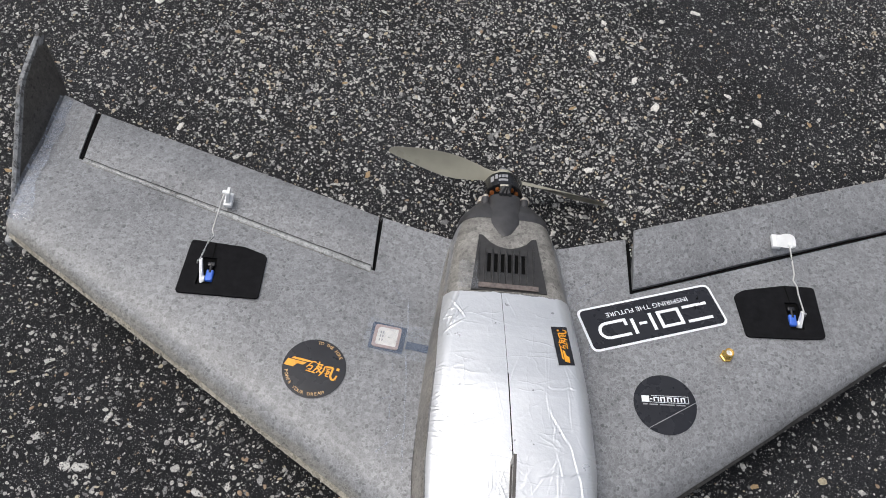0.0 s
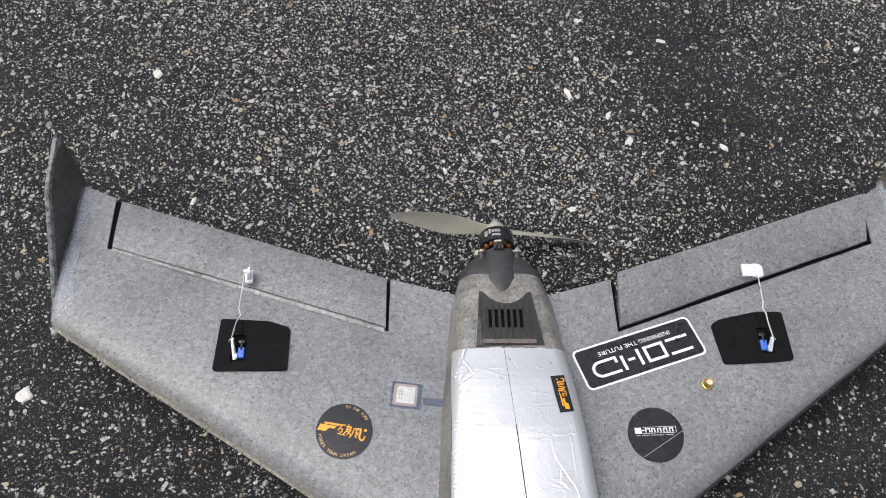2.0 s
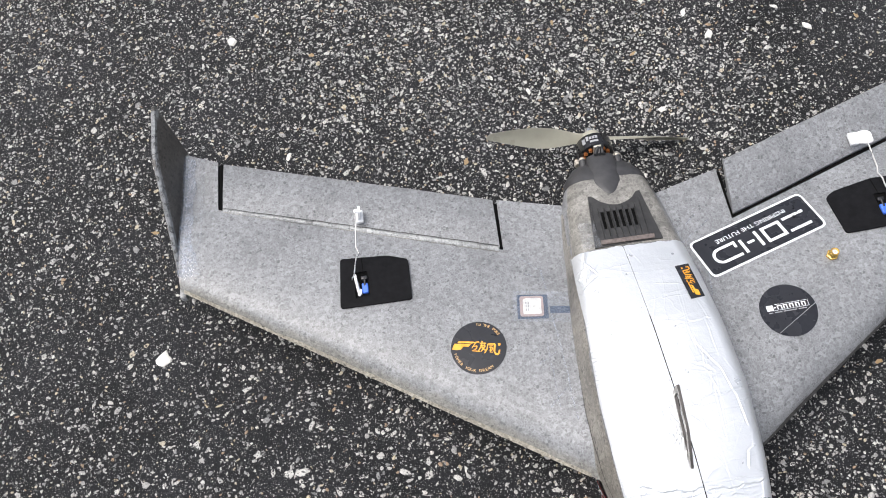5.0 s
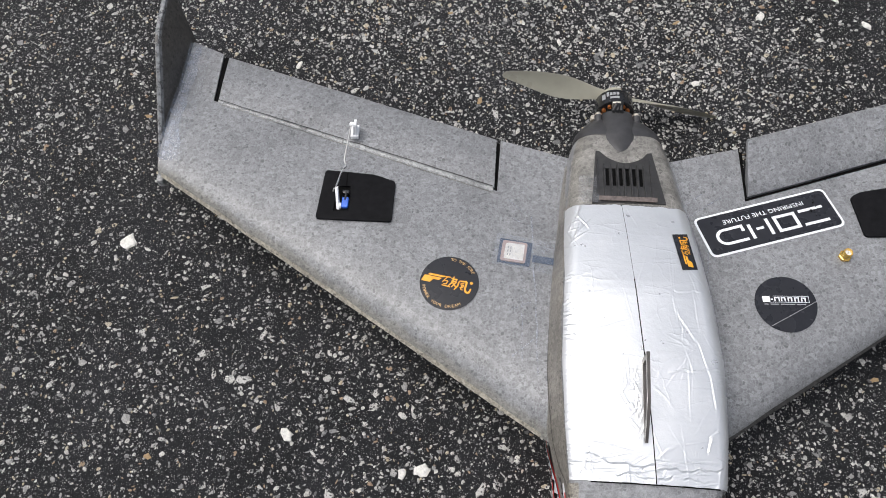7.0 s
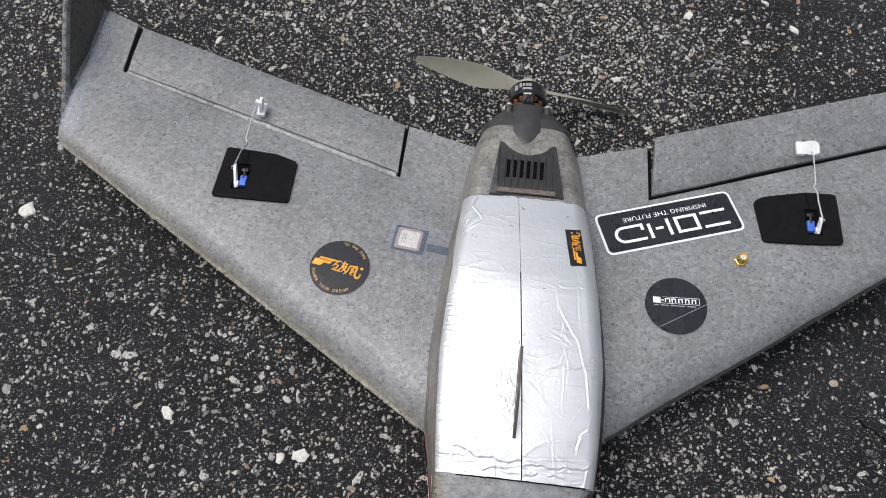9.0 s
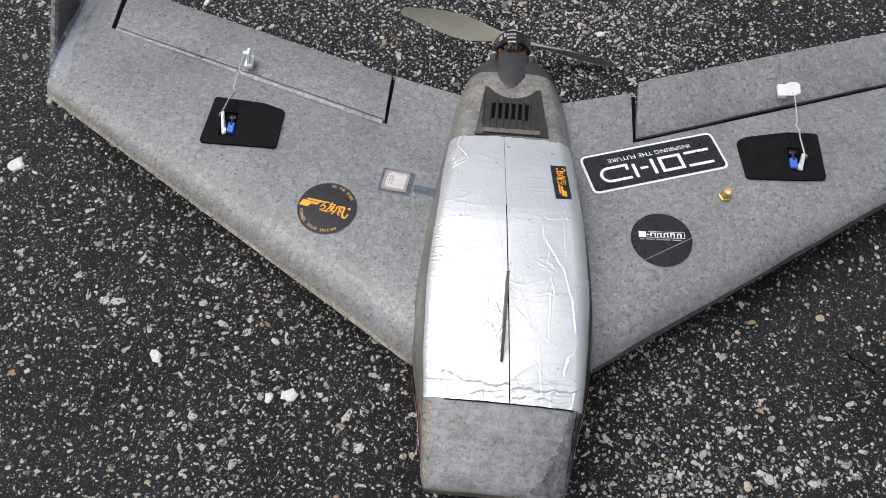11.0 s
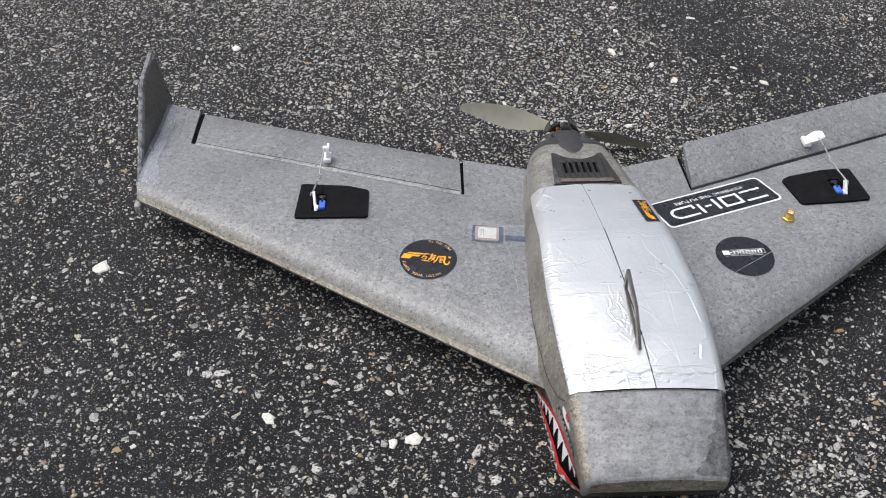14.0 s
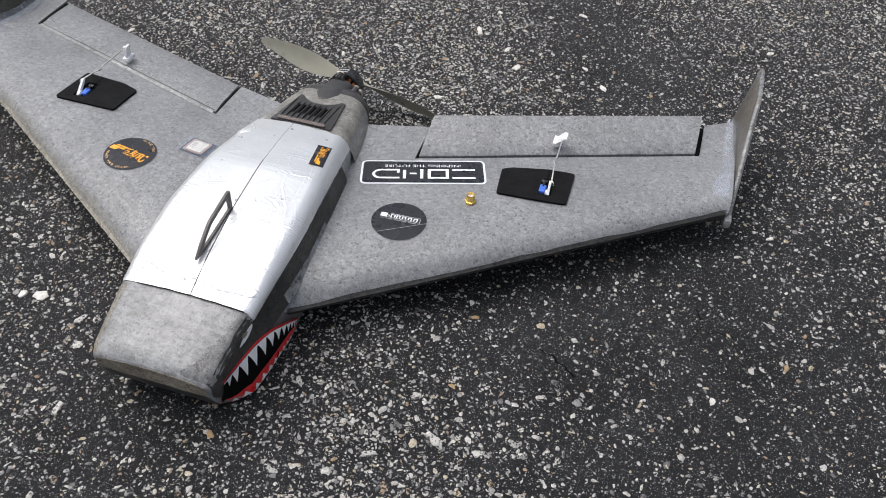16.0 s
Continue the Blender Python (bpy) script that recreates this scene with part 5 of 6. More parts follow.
turned(bm, [(0.0084, 0.0004), (0.0086, 0.0031)], stand, 14)
turned(bm, [(0.0086, 0.0006), (0.0116, 0.0005)], stand, 8)
part("pin", bm, WHITE_PLASTIC, socket, "white insulator and centre pin")


# ---- stickers ----
def ring_of(r, n=48, squeeze=1.0):
    return [(r * math.cos(2 * math.pi * k / n), r * squeeze * math.sin(2 * math.pi * k / n)) for k in range(n)]


def emblem(place, h, parent, k):
    """Orange slanted mark with two brush-like shapes beside it; k scales it."""
    bm = bmesh.new()
    polys = [[(-0.0235, 0.0042), (-0.0215, 0.0064), (-0.0052, 0.0064), (-0.0072, 0.0042)],
             [(-0.0265, 0.0034), (-0.0085, 0.0034), (-0.0108, 0.0004), (-0.0165, 0.0004), (-0.0195, -0.0036), (-0.0285, -0.0036)]]
    for pts, w in (([(-0.0066, 0.0052), (-0.0010, 0.0062), (0.0004, 0.0058)], 0.0007), ([(-0.0030, 0.0060), (-0.0072, -0.0010)], 0.0008), ([(-0.0052, 0.0010), (-0.0018, 0.0016), (-0.0026, -0.0022), (-0.0056, -0.0022)], 0.0006),
                   ([(0.0010, 0.0048), (0.0072, 0.0050), (0.0060, 0.0034)], 0.0007), ([(0.0034, 0.0076), (0.0028, 0.0010), (-0.0004, -0.0040)], 0.0008), ([(0.0016, 0.0022), (0.0070, 0.0022), (0.0030, -0.0044)], 0.0008),
                   ([(0.0034, 0.0008), (0.0056, -0.0020), (0.0084, -0.0034)], 0.0009), ([(0.0096, 0.0040), (0.0090, -0.0020), (0.0064, -0.0064)], 0.0008),
                   ([(0.0096, 0.0040), (0.0172, 0.0046), (0.0168, -0.0040), (0.0190, -0.0072), (0.0216, -0.0064), (0.0226, -0.0020)], 0.0010),
                   ([(0.0110, 0.0020), (0.0150, 0.0024)], 0.0006), ([(0.0112, 0.0000), (0.0148, 0.0004), (0.0144, -0.0026), (0.0110, -0.0028)], 0.0006), ([(0.0130, 0.0018), (0.0126, -0.0050), (0.0152, -0.0050)], 0.0006),
                   ([(-0.0070, -0.0040), (0.0020, -0.0046)], 0.0008)):
        polys += stroke(pts, [w * 0.7] + [w] * (len(pts) - 2) + [w * 0.6])
    polys.append(bar(0.0205, 0.0232, 0.0028, 0.0054))
    shapes(bm, [[(a * k, b * k) for a, b in p] for p in polys], place, h)
    return part("emblem", bm, INK_ORANGE, parent, "orange slanted emblem")


R = 0.0293
GOLD_PRINT = plain("gold_print", (0.70, 0.45, 0.20), 0.4)
spot = frame_at((-0.1718, -0.0155), (0.985, -0.17))
bm = bmesh.new()
sheet(bm, [spot(*p) for p in ring_of(R)], LEFT.height(0.0006), 6)
round_left = part("sticker", bm, STICKER_BLACK, plane, "round black sticker with orange emblem and lettering", smooth=True)
emblem(spot, LEFT.height(0.0010), round_left, 0.98)
for text, first, last, inner in (("TO THE FORE", 97, 38, False), ("POWER YOUR DREAM", 200, 305, True)):
    bm = bmesh.new()
    for k, ch in enumerate(text):
        if ch != " ":
            a = radians(first + (last - first) * k / (len(text) - 1))
            words(bm, ch, 0.0044, spot, LEFT.height(0.0010), (0.0255 * math.cos(a), 0.0255 * math.sin(a)), a + (math.pi / 2 if inner else -math.pi / 2))
    part("lettering", bm, GOLD_PRINT, round_left, "small pale orange lettering")

spot = frame_at((0.1522, -0.0200), (0.998, 0.035))
bm = bmesh.new()
sheet(bm, [spot(*p) for p in ring_of(R)], RIGHT.height(0.0006), 6)
round_right = part("sticker", bm, STICKER_BLACK, plane, "round black sticker with small white mark", smooth=True)
bm = bmesh.new()
polys = [bar(-0.0215, -0.0145, 0.0015, 0.0078), bar(-0.0140, -0.0115, 0.0040, 0.0052)]
for k, w in enumerate((0.0052, 0.0044, 0.0044, 0.0044, 0.0044)):
    a = -0.0105 + 0.0063 * k
    polys += [bar(a, a + 0.0012, 0.0024, 0.0068), bar(a + w - 0.0012, a + w, 0.0024, 0.0068), bar(a + 0.0012, a + w - 0.0012, 0.0057, 0.0068)]
polys += [bar(-0.0125, 0.0222, 0.0078, 0.0082), bar(0.0218, 0.0222, 0.0015, 0.0078), bar(-0.0145, 0.0222, 0.0013, 0.0017)]
shapes(bm, polys, spot, RIGHT.height(0.0010))
part("mark", bm, INK_WHITE, round_right, "white block mark in a thin frame")
bm = bmesh.new()
a = -0.0205
for k, w in enumerate((0.0040, 0.0078, 0.0135, 0.0085)):
    shapes(bm, [bar(a, a + w, -0.0012, -0.0001)], spot, RIGHT.height(0.0010))
    a += w + 0.0018
part("fine_print", bm, INK_GREY, round_right, "fine grey printed bars")
bm = bmesh.new()
strip(bm, between(spot(-0.017, -0.0235), spot(0.030, 0.0035), 12), 0.00028, RIGHT.height(0.0012))
part("crease", bm, INK_GREY, round_right, "pale crease across the sticker")

# long maker's plate sticker, read from behind the aircraft
badge = frame_at((0.1485, 0.0738), (-0.9515, -0.3075))
bw, bh = 0.0712, 0.0252
rim = rounded([(-bw, -bh), (bw, -bh), (bw, bh), (-bw, bh)], 0.0075, 6)
bm = bmesh.new()
sheet(bm, [badge(*p) for p in rim], RIGHT.height(0.0006), 8)
badge_base = part("sticker", bm, INK_WHITE, plane, "long black sticker with white rim and block shapes")
rim = rounded([(-bw + 0.0024, -bh + 0.0024), (bw - 0.0024, -bh + 0.0024), (bw - 0.0024, bh - 0.0024), (-bw + 0.0024, bh - 0.0024)], 0.0055, 6)
bm = bmesh.new()
sheet(bm, [badge(*p) for p in rim], RIGHT.height(0.0009), 8)
part("panel", bm, STICKER_BLACK, badge_base, "black printed panel")
bm = bmesh.new()
h = RIGHT.height(0.0013)
t, lo, hi = 0.0032, -0.0050, 0.0150
shapes(bm, [bar(-0.0590, -0.0330, hi - t, hi), bar(-0.0590, -0.0330, lo, lo + t)], badge, h)
shapes(bm, [bar(-0.0290, -0.0050, hi - t, hi), bar(-0.0290, -0.0050, lo, lo + t), bar(-0.0290, -0.0255, lo + t, hi - t), bar(-0.0085, -0.0050, lo + t, hi - t)], badge, h)
shapes(bm, [bar(0.0000, 0.0034, lo, hi), bar(0.0196, 0.0230, lo + 0.002, hi), bar(0.0075, 0.0155, 0.0030, 0.0060)], badge, h)
shapes(bm, [bar(0.0270, 0.0480, hi - t, hi), bar(0.0270, 0.0480, lo, lo + t), bar(0.0270, 0.0302, lo + t, 0.0030)], badge, h)
n, cy, ro = 10, (lo + hi) / 2, (hi - lo) / 2
for k in range(n):
    a, b = radians(-90 + 180 * k / n), radians(-90 + 180 * (k + 1) / n)
    shapes(bm, [[(0.0480 + ro * math.cos(a), cy + ro * math.sin(a)), (0.0480 + ro * math.cos(b), cy + ro * math.sin(b)),
                 (0.0480 + (ro - t) * math.cos(b), cy + (ro - t) * math.sin(b)), (0.0480 + (ro - t) * math.cos(a), cy + (ro - t) * math.sin(a))]], badge, h)
part("mark", bm, INK_WHITE, badge_base, "white block shapes")
bm = bmesh.new()
words(bm, "INSPIRING THE FUTURE", 0.0074, badge, h, (0.0005, -0.0125), 0.0, 1.12)
part("lettering", bm, INK_WHITE, badge_base, "white slogan lettering")
bm = bmesh.new()
rng = random.Random(4)
for k in range(9):
    a, b, r = rng.uniform(-0.062, -0.045), rng.uniform(-0.019, 0.012), rng.uniform(0.0005, 0.0013)
    shapes(bm, [[(a + r * rng.uniform(0.6, 1.2) * math.cos(2 * math.pi * i / 7), b + r * rng.uniform(0.6, 1.2) * math.sin(2 * math.pi * i / 7)) for i in range(7)]], badge, RIGHT.height(0.0016))
part("specks", bm, HOLE_BLACK, badge_base, "dark specks")

# small emblem sticker on the foil
badge2 = frame_at((0.0512, 0.0140), (-0.155, 0.988))
on_foil = lambda lift: (lambda x, y: body_top(x, y, 0.0020 + lift))
bm = bmesh.new()
sheet(bm, [badge2(*p) for p in [(-0.0204, -0.0076), (0.0204, -0.0076), (0.0204, 0.0076), (-0.0204, 0.0076)]], on_foil(0), 5)
small = part("sticker", bm, STICKER_BLACK, plane, "small black sticker with an orange emblem on the foil")
flip = frame_at((0.0512, 0.0140), (-0.155, 0.988))
emblem(lambda a, b: flip(a + 0.001, b - 0.001), on_foil(0.0005), small, 0.68)


# shark-mouth decals on both cheeks of the nose
def mouth(s):
    def at(y, z, lift):
        return (body_side(y, z, s, lift), y, z)

    ys = [-0.138 - 0.1205 * k / 44 for k in range(45)]

    def upper(y):
        f = max(0.0, -0.138 - y) / 0.1205
        return 0.0130 + (0.0455 if s > 0 else 0.0392) * math.sin(math.pi / 2 * min(1, f * 1.6)) ** 0.8 + (0.003 * max(0.0, f - 0.6) if s < 0 else 0.0)

    def lower(y):
        f = max(0.0, -0.138 - y) / 0.1205
        return max(0.0120 - 0.006 * min(1, f * 2.5), body(y)[2] + 0.0015)

    def band(bm, top, low, lift, rows=6):
        pts = []
        for y in ys:
            a, b = top(y), low(y)
            pts.append([at(y, b + (a - b) * k / rows, lift) for k in range(rows + 1)])
        return loft(bm, pts, caps=False, closed=False)

    def fang(bm, y0, y1, root, point, lift):
        ym = (y0 + y1) / 2 - 0.0007
        a, b, c = (y0, root(y0)), (ym, point), (y1, root(y1))
        n = 4
        left, right = [], []
        for k in range(n + 1):
            t = k / n
            g = t ** 0.8
            left.append(at(a[0] + (b[0] - a[0]) * g, a[1] + (b[1] - a[1]) * t, lift))
            right.append(at(c[0] + (b[0] - c[0]) * g, c[1] + (b[1] - c[1]) * t, lift))
        for k in range(n - 1):
            bm.faces.new([bm.verts.new(p) for p in (left[k], left[k + 1], right[k + 1], right[k])])
        bm.faces.new([bm.verts.new(p) for p in (left[n - 1], left[n], right[n - 1])])

    base = part("cheek_decal", band(bmesh.new(), upper, lower, 0.0004), INK_RED, plane, "red, black and white toothed mouth decal on the nose")
    part("dark_band", band(bmesh.new(), lambda y: max(lower(y), upper(y) - 0.0026), lambda y: min(upper(y) - 0.0026, lower(y) + min(0.0130, 0.42 * (upper(y) - lower(y))) * (1 - 0.55 * max(0, (-0.235 - y) / 0.0235))), 0.0008), HOLE_BLACK, base, "black inside of the mouth")
    sizes = [0.0040, 0.0048, 0.0056, 0.0066, 0.0078, 0.0092, 0.0108, 0.0125, 0.0138, 0.0130, 0.0105, 0.0075]
    bm, y = bmesh.new(), -0.1480
    for k, w in enumerate(sizes):
        fang(bm, y, y - w, lambda v: upper(v) - 0.0026, max(lower(y - w / 2) + 0.006, upper(y - w / 2) - 0.0045 - 1.6 * w), 0.0013)
        y -= w
    band(bm, lambda y: upper(y) - 0.0025, lambda y: upper(y) - 0.0025 - min(0.0016, 0.1 * (upper(y) - lower(y))), 0.0012, 1)
    part("teeth", bm, INK_WHITE, base, "white pointed teeth")
    bm, y = bmesh.new(), -0.160
    for k, w in enumerate([0.0055, 0.0060, 0.0070, 0.0080, 0.0090, 0.0105, 0.0120, 0.0120, 0.0110, 0.0090]):
        fang(bm, y, y - w * 0.9, lambda v: lower(v) + 0.0003, lower(y - w / 2) + 0.45 * w + 0.0035, 0.0013)
        y -= w
    part("teeth", bm, INK_WHITE, base, "white pointed lower teeth")
    # eye: a white crescent with a red spot
    eye_y, eye_z, fall = (-0.2137, 0.0695, 0.0008) if s < 0 else (-0.2167, 0.0760, 0.0040)
    bm = bmesh.new()
    pts = []
    for k in range(13):
        t = k / 12
        y = eye_y + 0.0110 - 0.022 * t
        wdt = 0.0043 * math.sin(math.pi * (0.15 + 0.8 * t))
        z = eye_z + fall - 2 * fall * t
        pts.append([at(y, z - wdt, 0.0006), at(y, z, 0.0006), at(y, z + wdt * 0.9, 0.0006)])
    loft(bm, pts, caps=False, closed=False)
    eye = part("eye_decal", bm, INK_WHITE, plane, "white crescent eye decal with a red spot")
    bm = bmesh.new()
    rows = [[at(eye_y - 0.0015 + 0.0042 * r * math.cos(2 * math.pi * k / 16), eye_z + 0.0030 + 0.0026 * r * math.sin(2 * math.pi * k / 16), 0.0010) for k in range(16)] for r in (1.0, 0.05)]
    loft(bm, rows, caps=False)
    part("spot", bm, INK_RED if s < 0 else WORN_EDGE, eye, "dull spot")
    if s > 0:
        return
    # strip of print above the mouth
    bm = bmesh.new()
    strip_rows = []
    for k in range(13):
        y = -0.197 - 0.048 * k / 12
        z = 0.0600 - 0.0012 * k / 12
        strip_rows.append([at(y, z, 0.0005), at(y, z + 0.0046, 0.0005)])
    loft(bm, strip_rows, caps=False, closed=False)
    tag = part("name_strip", bm, STICKER_BLACK, plane, "narrow dark strip with pale printed bars")
    bm = bmesh.new()
    for k in range(8):
        y = -0.2000 - 0.0054 * k
        z = 0.0608 - 0.0012 * k / 8
        rows = [[at(y - d, z, 0.0009), at(y - d, z + 0.0028, 0.0009)] for d in (0, 0.0033)]
        loft(bm, rows, caps=False, closed=False)
    part("print", bm, INK_GREY, tag, "pale printed bars")


mouth(-1)
mouth(1)


# ---- stones of the asphalt ----
WHITE_CHIPS = [(0.109, 0.47, 0.0115, 106, 0.62), (0.185, 0.391, 0.0085), (0.313, 0.382, 0.0085), (-0.189, -0.188, 0.0086), (-0.208, -0.191, 0.0068), (-0.326, -0.161, 0.0075), (0.101, 0.286, 0.007),
               (-0.062, 0.342, 0.0065), (0.251, 0.565, 0.007), (0.162, 0.433, 0.0065), (-0.454, 0.495, 0.008), (0.536, 0.555, 0.0065), (0.5, -0.098, 0.0055), (0.281, 0.422, 0.0055),
               (0.547, 0.151, 0.005), (-0.536, 0.042, 0.0095, 40, 1.15), (0.133, 0.601, 0.0065), (-0.38, 0.294, 0.0062), (0.126, 0.53, 0.005)]
GREY_CHIPS = [(-0.38, -0.108, 0.011), (-0.13, -0.201, 0.0095), (0.256, -0.222, 0.01), (0.204, -0.254, 0.009), (-0.089, -0.302, 0.009), (-0.267, -0.122, 0.007), (0.168, 0.236, 0.007),
              (-0.136, 0.233, 0.0075), (-0.112, -0.16, 0.006), (-0.367, -0.059, 0.0065), (0.113, -0.202, 0.007), (0.3, -0.223, 0.0065), (0.449, -0.066, 0.0055), (0.127, -0.296, 0.0065),
              (-0.344, 0.437, 0.0055), (-0.35, 0.35, 0.006), (-0.276, -0.216, 0.007), (-0.427, -0.082, 0.006), (-0.34, -0.134, 0.0055), (-0.165, -0.317, 0.0075), (-0.21, 0.502, 0.006),
              (-0.287, 0.318, 0.0065), (-0.306, 0.259, 0.0065), (-0.305, 0.34, 0.006), (0.06, 0.405, 0.006), (0.225, -0.182, 0.0065), (0.184, 0.325, 0.006), (-0.439, -0.008, 0.0065),
              (-0.242, -0.114, 0.0053), (-0.262, -0.243, 0.0058), (-0.277, -0.079, 0.005), (-0.495, -0.063, 0.0062), (-0.451, -0.173, 0.0052), (-0.579, -0.124, 0.0056)]
TAN_CHIPS = [(-0.345, 0.452, 0.0045), (-0.155, 0.250, 0.0052), (0.059, -0.281, 0.0048), (0.254, -0.070, 0.0055), (-0.013, 0.449, 0.0048), (0.256, -0.160, 0.0045), (-0.062, 0.430, 0.0040), (0.321, 0.428, 0.0042), (-0.199, 0.384, 0.0045), (-0.056, 0.397, 0.0048), (-0.420, 0.535, 0.0045), (-0.461, -0.191, 0.0042), (0.569, -0.034, 0.0050), (0.059, 0.515, 0.0050), (0.082, 0.378, 0.0055), (0.379, 0.387, 0.0048), (-0.553, 0.210, 0.0055)]
rng = random.Random(11)


def pebble_mesh(name, seed, k=9, flat=0.42):
    """An angular crushed stone of unit radius, base sunk under its rim."""
    r = random.Random(seed)
    squeeze = r.uniform(0.44, 0.74)
    base = [(math.cos(2 * math.pi * (i + r.uniform(-0.3, 0.3)) / k), math.sin(2 * math.pi * (i + r.uniform(-0.3, 0.3)) / k)) for i in range(k)]
    base = [(x * g, y * squeeze * g) for (x, y), g in zip(base, [r.uniform(0.58, 1.22) for _ in base])]
    bm = bmesh.new()
    tilt = r.uniform(-0.12, 0.12), r.uniform(-0.12, 0.12)
    rings = []
    for f, z in ((0.96, -0.25), (1.0, flat * 0.35), (0.86, flat * 0.8), (0.55, flat)):
        rings.append([(x * f * r.uniform(0.93, 1.07), y * f * r.uniform(0.93, 1.07), z + (tilt[0] * x + tilt[1] * y) * (z > 0)) for x, y in base])
    loft(bm, rings)
    me = bpy.data.meshes.new(name)
    bmesh.ops.recalc_face_normals(bm, faces=bm.faces)
    bm.to_mesh(me)
    bm.free()
    return me


def loose_stones(spots, material, label, group, seed):
    for k, (x, y, r, *laid) in enumerate(spots):
        me = pebble_mesh("stone_chip", seed + k)
        me.materials.append(material)
        ob = new("stone_chip", me)
        ob.matrix_basis = pose(x, y, 0, 0, 0, laid[0] if laid else (k * 67) % 360) @ Matrix.Diagonal((r, r * (laid[1] if laid else 1), r * 0.62, 1))
        tagged(ob, label, "stone", group)


loose_stones(WHITE_CHIPS, CHIP_WHITE, "white angular limestone chip lying on asphalt", "stone chips on the asphalt", 100)
loose_stones(GREY_CHIPS, CHIP_GREY, "pale grey worn stone set in asphalt", "stone chips on the asphalt", 200)
loose_stones(TAN_CHIPS, CHIP_TAN, "small tan brown pebble lying on asphalt", "stone chips on the asphalt", 300)

# set stones nearest to the aircraft's nose and sides, one by one
kinds = [pebble_mesh("stone", 400 + k, 7, 0.3) for k in range(14)]
for me in kinds:
    me.materials.append(STONE)
count = 0
while count < 280:
    x, y = rng.uniform(-0.42, 0.42), rng.uniform(-0.40, -0.10)
    ob = new("stone", kinds[count % 14])
    r = rng.uniform(0.0022, 0.0042)
    ob.matrix_basis = pose(x, y, 0, 0, 0, rng.uniform(0, 360)) @ Matrix.Diagonal((r, r * rng.uniform(0.6, 1), 0.0022, 1))
    ob.parent = ground
    count += 1


# hairline cracks in the binder
for way in ([(0.326, -0.087), (0.344, -0.096), (0.367, -0.111), (0.385, -0.099), (0.405, -0.075)], [(0.431, -0.089), (0.450, -0.068), (0.469, -0.039), (0.484, -0.002), (0.473, 0.018)], [(0.473, -0.026), (0.499, -0.009), (0.521, -0.010)], [(0.188, 0.428), (0.204, 0.415), (0.214, 0.401)], [(0.224, 0.402), (0.244, 0.397), (0.260, 0.396)]):
    fine = []
    for p, q in zip(way, way[1:]):
        fine += [(p[0] + (q[0] - p[0]) * i / 6 + rng.gauss(0, 0.0012), p[1] + (q[1] - p[1]) * i / 6 + rng.gauss(0, 0.0012)) for i in range(6)]
    bm, rows = bmesh.new(), []
    for i, p in enumerate(fine):
        half = 0.00035 + 0.0008 * rng.random() ** 2 * math.sin(math.pi * i / (len(fine) - 1))
        rows.append([(p[0] - half, p[1] - half, 0.0006), (p[0] + half, p[1] + half, 0.0006)])
    loft(bm, rows, caps=False, closed=False)
    part("crack", bm, HOLE_BLACK, ground, "hairline crack in the asphalt")


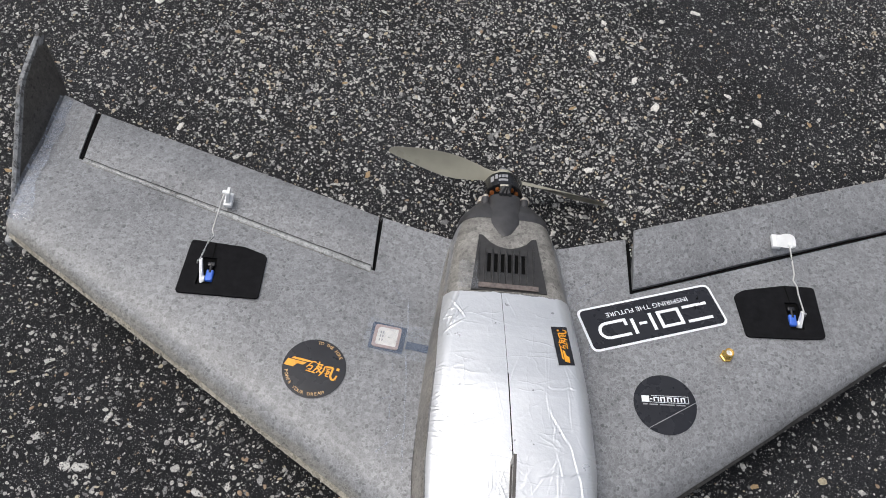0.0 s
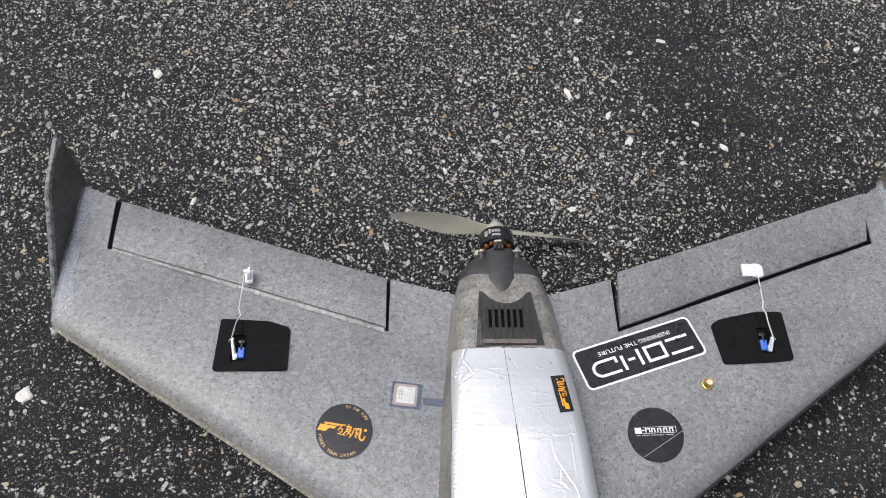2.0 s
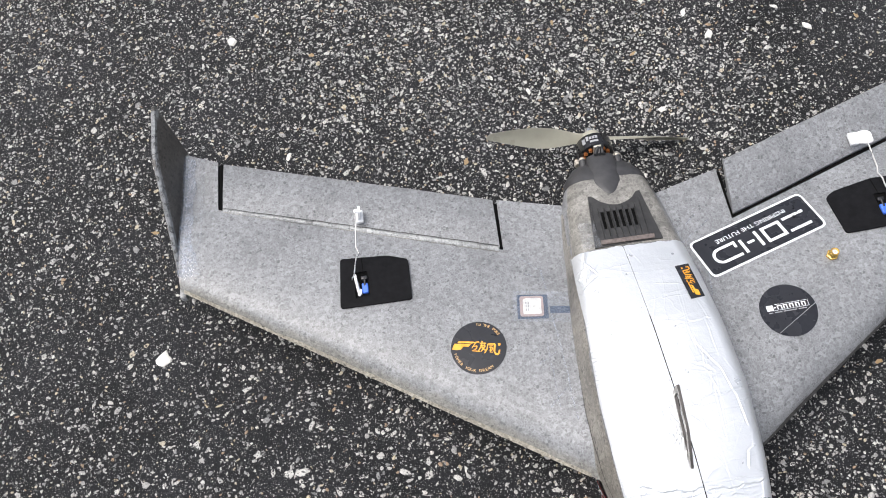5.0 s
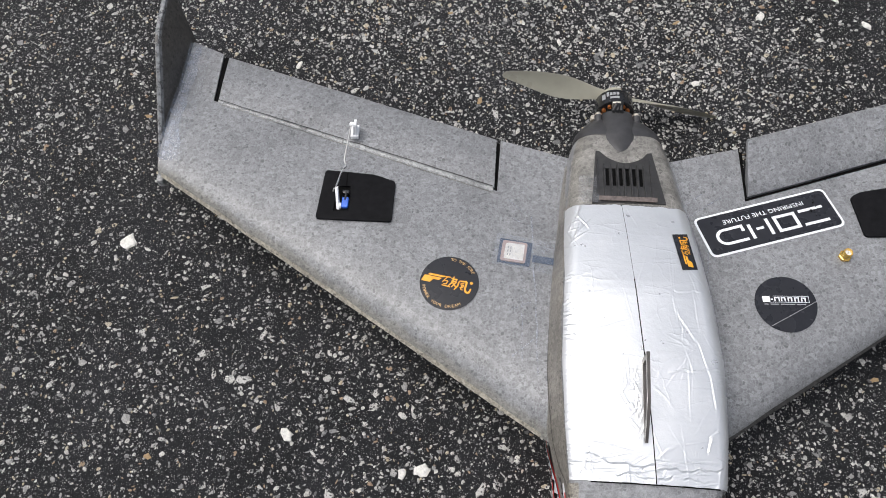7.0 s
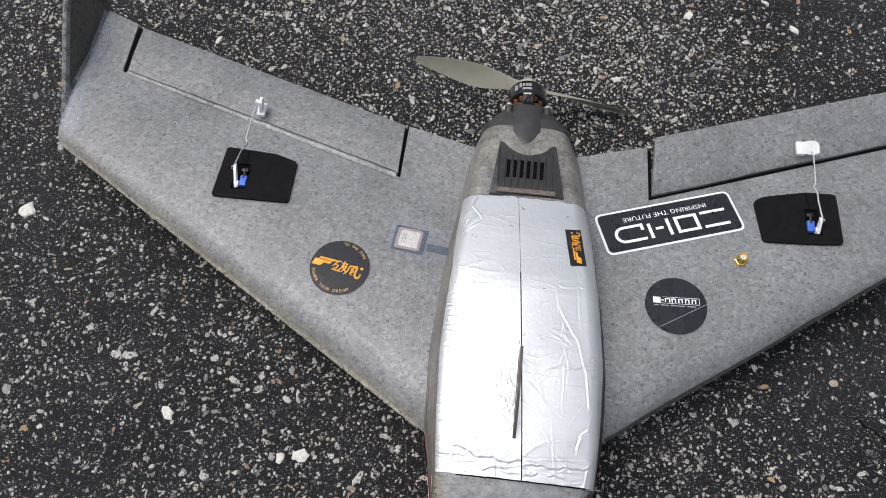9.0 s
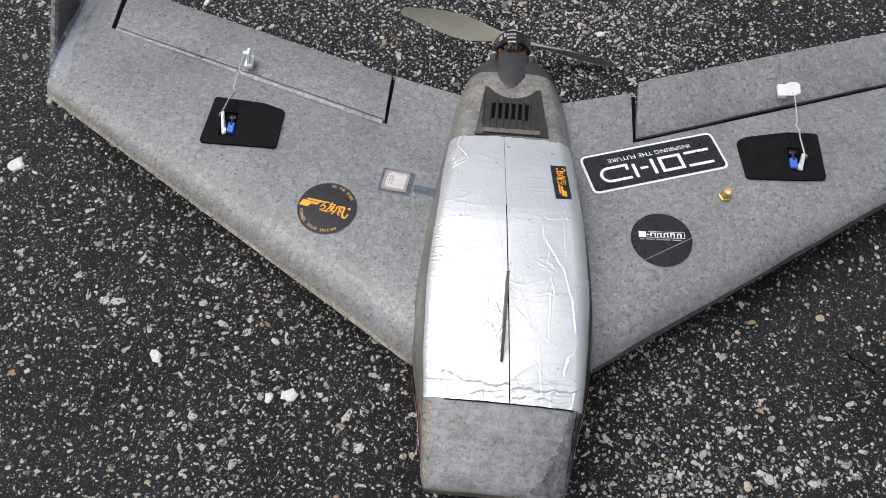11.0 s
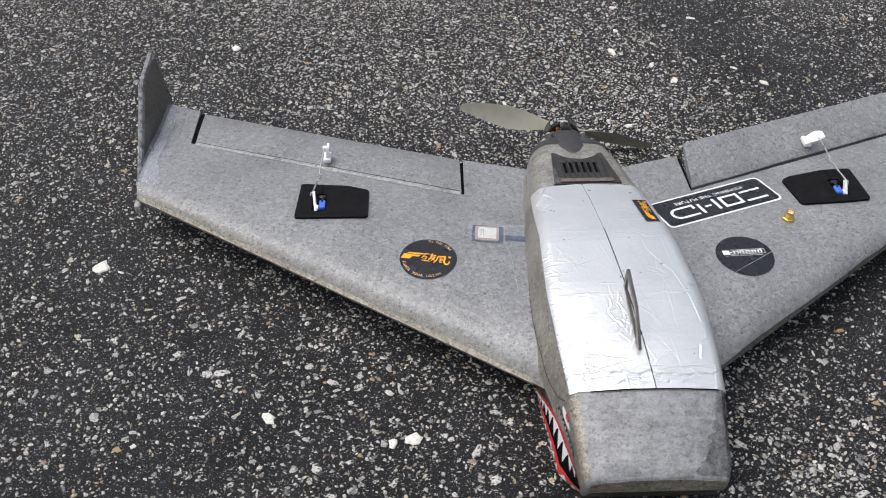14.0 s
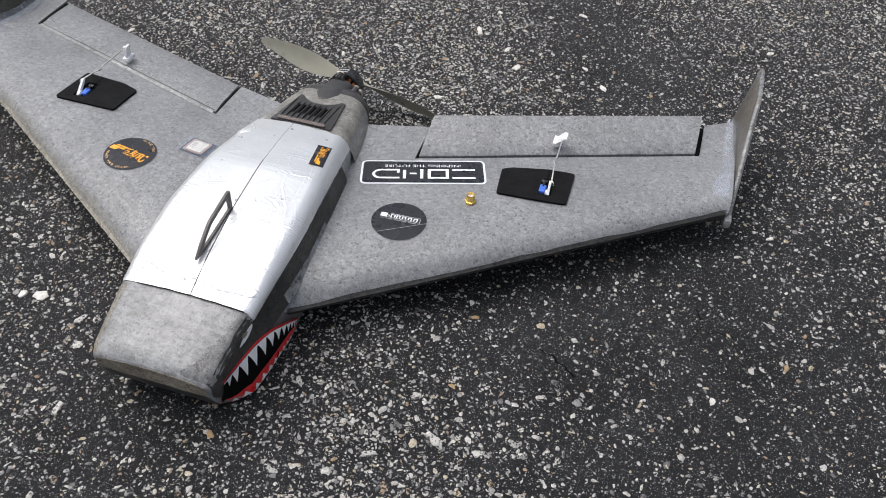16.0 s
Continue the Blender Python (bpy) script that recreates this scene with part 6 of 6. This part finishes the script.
def aggregate():
    """All other stones in one mesh: flat-topped worn grains set in the binder, spaced like packed gravel."""
    g = np.random.default_rng(7)
    step = 0.0041
    gx, gy = np.meshgrid(np.arange(-1.15, 1.15, step), np.arange(-0.75, 1.25, step * 0.87))
    gx[1::2] += step / 2
    n = gx.size
    x, y = gx.ravel() + g.uniform(-0.46, 0.46, n) * step, gy.ravel() + g.uniform(-0.46, 0.46, n) * step

    def hills(seed, size, count=26):
        h = np.random.default_rng(seed)
        out = np.zeros(n)
        for cx0, cy0, a in zip(h.uniform(-1, 1, count), h.uniform(-0.6, 1.1, count), h.uniform(-1, 1, count)):
            out += a * np.exp(-((x - cx0) ** 2 + (y - cy0) ** 2) / size**2)
        return out
    dense = 0.62 + 0.20 * hills(3, 0.13, 40) + 0.12 * hills(5, 0.05, 160)
    dense += 0.36 * np.exp(-((x - 0.06) ** 2 / 0.035 + (y - 0.34) ** 2 / 0.03)) + 0.10 * np.exp(-((x + 0.32) ** 2 / 0.06 + (y - 0.5) ** 2 / 0.04)) + 0.36 * np.exp(-((x - 0.20) ** 2 / 0.02 + (y + 0.28) ** 2 / 0.016))
    dense += 0.12 * np.clip((y - 0.45) / 0.2, 0, 1)
    dense -= 0.40 * np.exp(-((x - 0.25 - 0.35 * (0.6 - y)) ** 2 / 0.010 + (y - 0.52) ** 2 / 0.06)) + 0.42 * np.exp(-((x - 0.48) ** 2 / 0.055 + (y + 0.07) ** 2 / 0.07))
    dense -= 0.20 * np.exp(-(x ** 2 / 0.02 + (y + 0.24) ** 2 / 0.01)) + 0.12 * np.exp(-((x + 0.50) ** 2 / 0.05 + (y + 0.02) ** 2 / 0.08))
    rim = ((x / 1.15) ** 4 + (y - 0.25) ** 4) ** 0.25
    keep = g.random(n) < np.clip(dense * 0.86, 0.24, 0.95) * np.clip((1 - rim) / 0.2, 0, 1)
    x, y, dense = x[keep], y[keep], np.clip(dense[keep], 0.1, 1.1)
    n = len(x)
    r = np.clip(np.exp(g.normal(math.log(0.00150), 0.42, n)) * (0.82 + 0.26 * dense), 0.00075, 0.0052)
    k = 7
    ang = (np.arange(k)[None, :] + g.uniform(-0.26, 0.26, (n, k))) * (2 * math.pi / k)
    rad = g.uniform(0.72, 1.2, (n, k))
    squeeze = np.where(g.random(n) < 0.22, g.uniform(0.30, 0.5, n), g.uniform(0.5, 1.0, n))[:, None]
    spin = g.uniform(0, 2 * math.pi, n)[:, None]
    px, py = np.cos(ang) * rad * r[:, None] * 1.15, np.sin(ang) * rad * r[:, None] * squeeze
    wx, wy = px * np.cos(spin) - py * np.sin(spin), px * np.sin(spin) + py * np.cos(spin)
    hgt = (g.uniform(0.00015, 0.0007, n) * np.clip(r / 0.0013, 0.5, 1.4))[:, None]
    slope = g.uniform(-0.16, 0.16, (n, 2))
    co = np.empty((n, 2 * k, 3), dtype=np.float32)
    co[:, :k, 0], co[:, :k, 1], co[:, :k, 2] = x[:, None] + wx, y[:, None] + wy, -0.0002
    co[:, k:, 0], co[:, k:, 1] = x[:, None] + wx * 0.8, y[:, None] + wy * 0.8
    co[:, k:, 2] = hgt + wx * slope[:, :1] + wy * slope[:, 1:]
    first = (np.arange(n) * 2 * k)[:, None]
    i = np.arange(k)
    sides = np.stack([i, (i + 1) % k, (i + 1) % k + k, i + k], 1).ravel()[None, :] + first
    tops = (i + k)[None, :] + first
    loops = np.concatenate([sides, tops], 1).ravel().astype(np.int32)
    sizes = np.tile(np.array([4] * k + [k], dtype=np.int32), n)
    starts = np.concatenate([[0], np.cumsum(sizes)[:-1]]).astype(np.int32)
    me = bpy.data.meshes.new("aggregate")
    me.vertices.add(n * 2 * k)
    me.vertices.foreach_set("co", co.ravel())
    me.loops.add(len(loops))
    me.loops.foreach_set("vertex_index", loops)
    me.polygons.add(len(sizes))
    me.polygons.foreach_set("loop_start", starts)
    me.update(calc_edges=True)
    me.validate()
    me.materials.append(AGGREGATE)
    ob = new("aggregate", me)
    ob.parent = ground
    tagged(ob, "pale crushed stone grains set in black binder", kind="stuff")


aggregate()
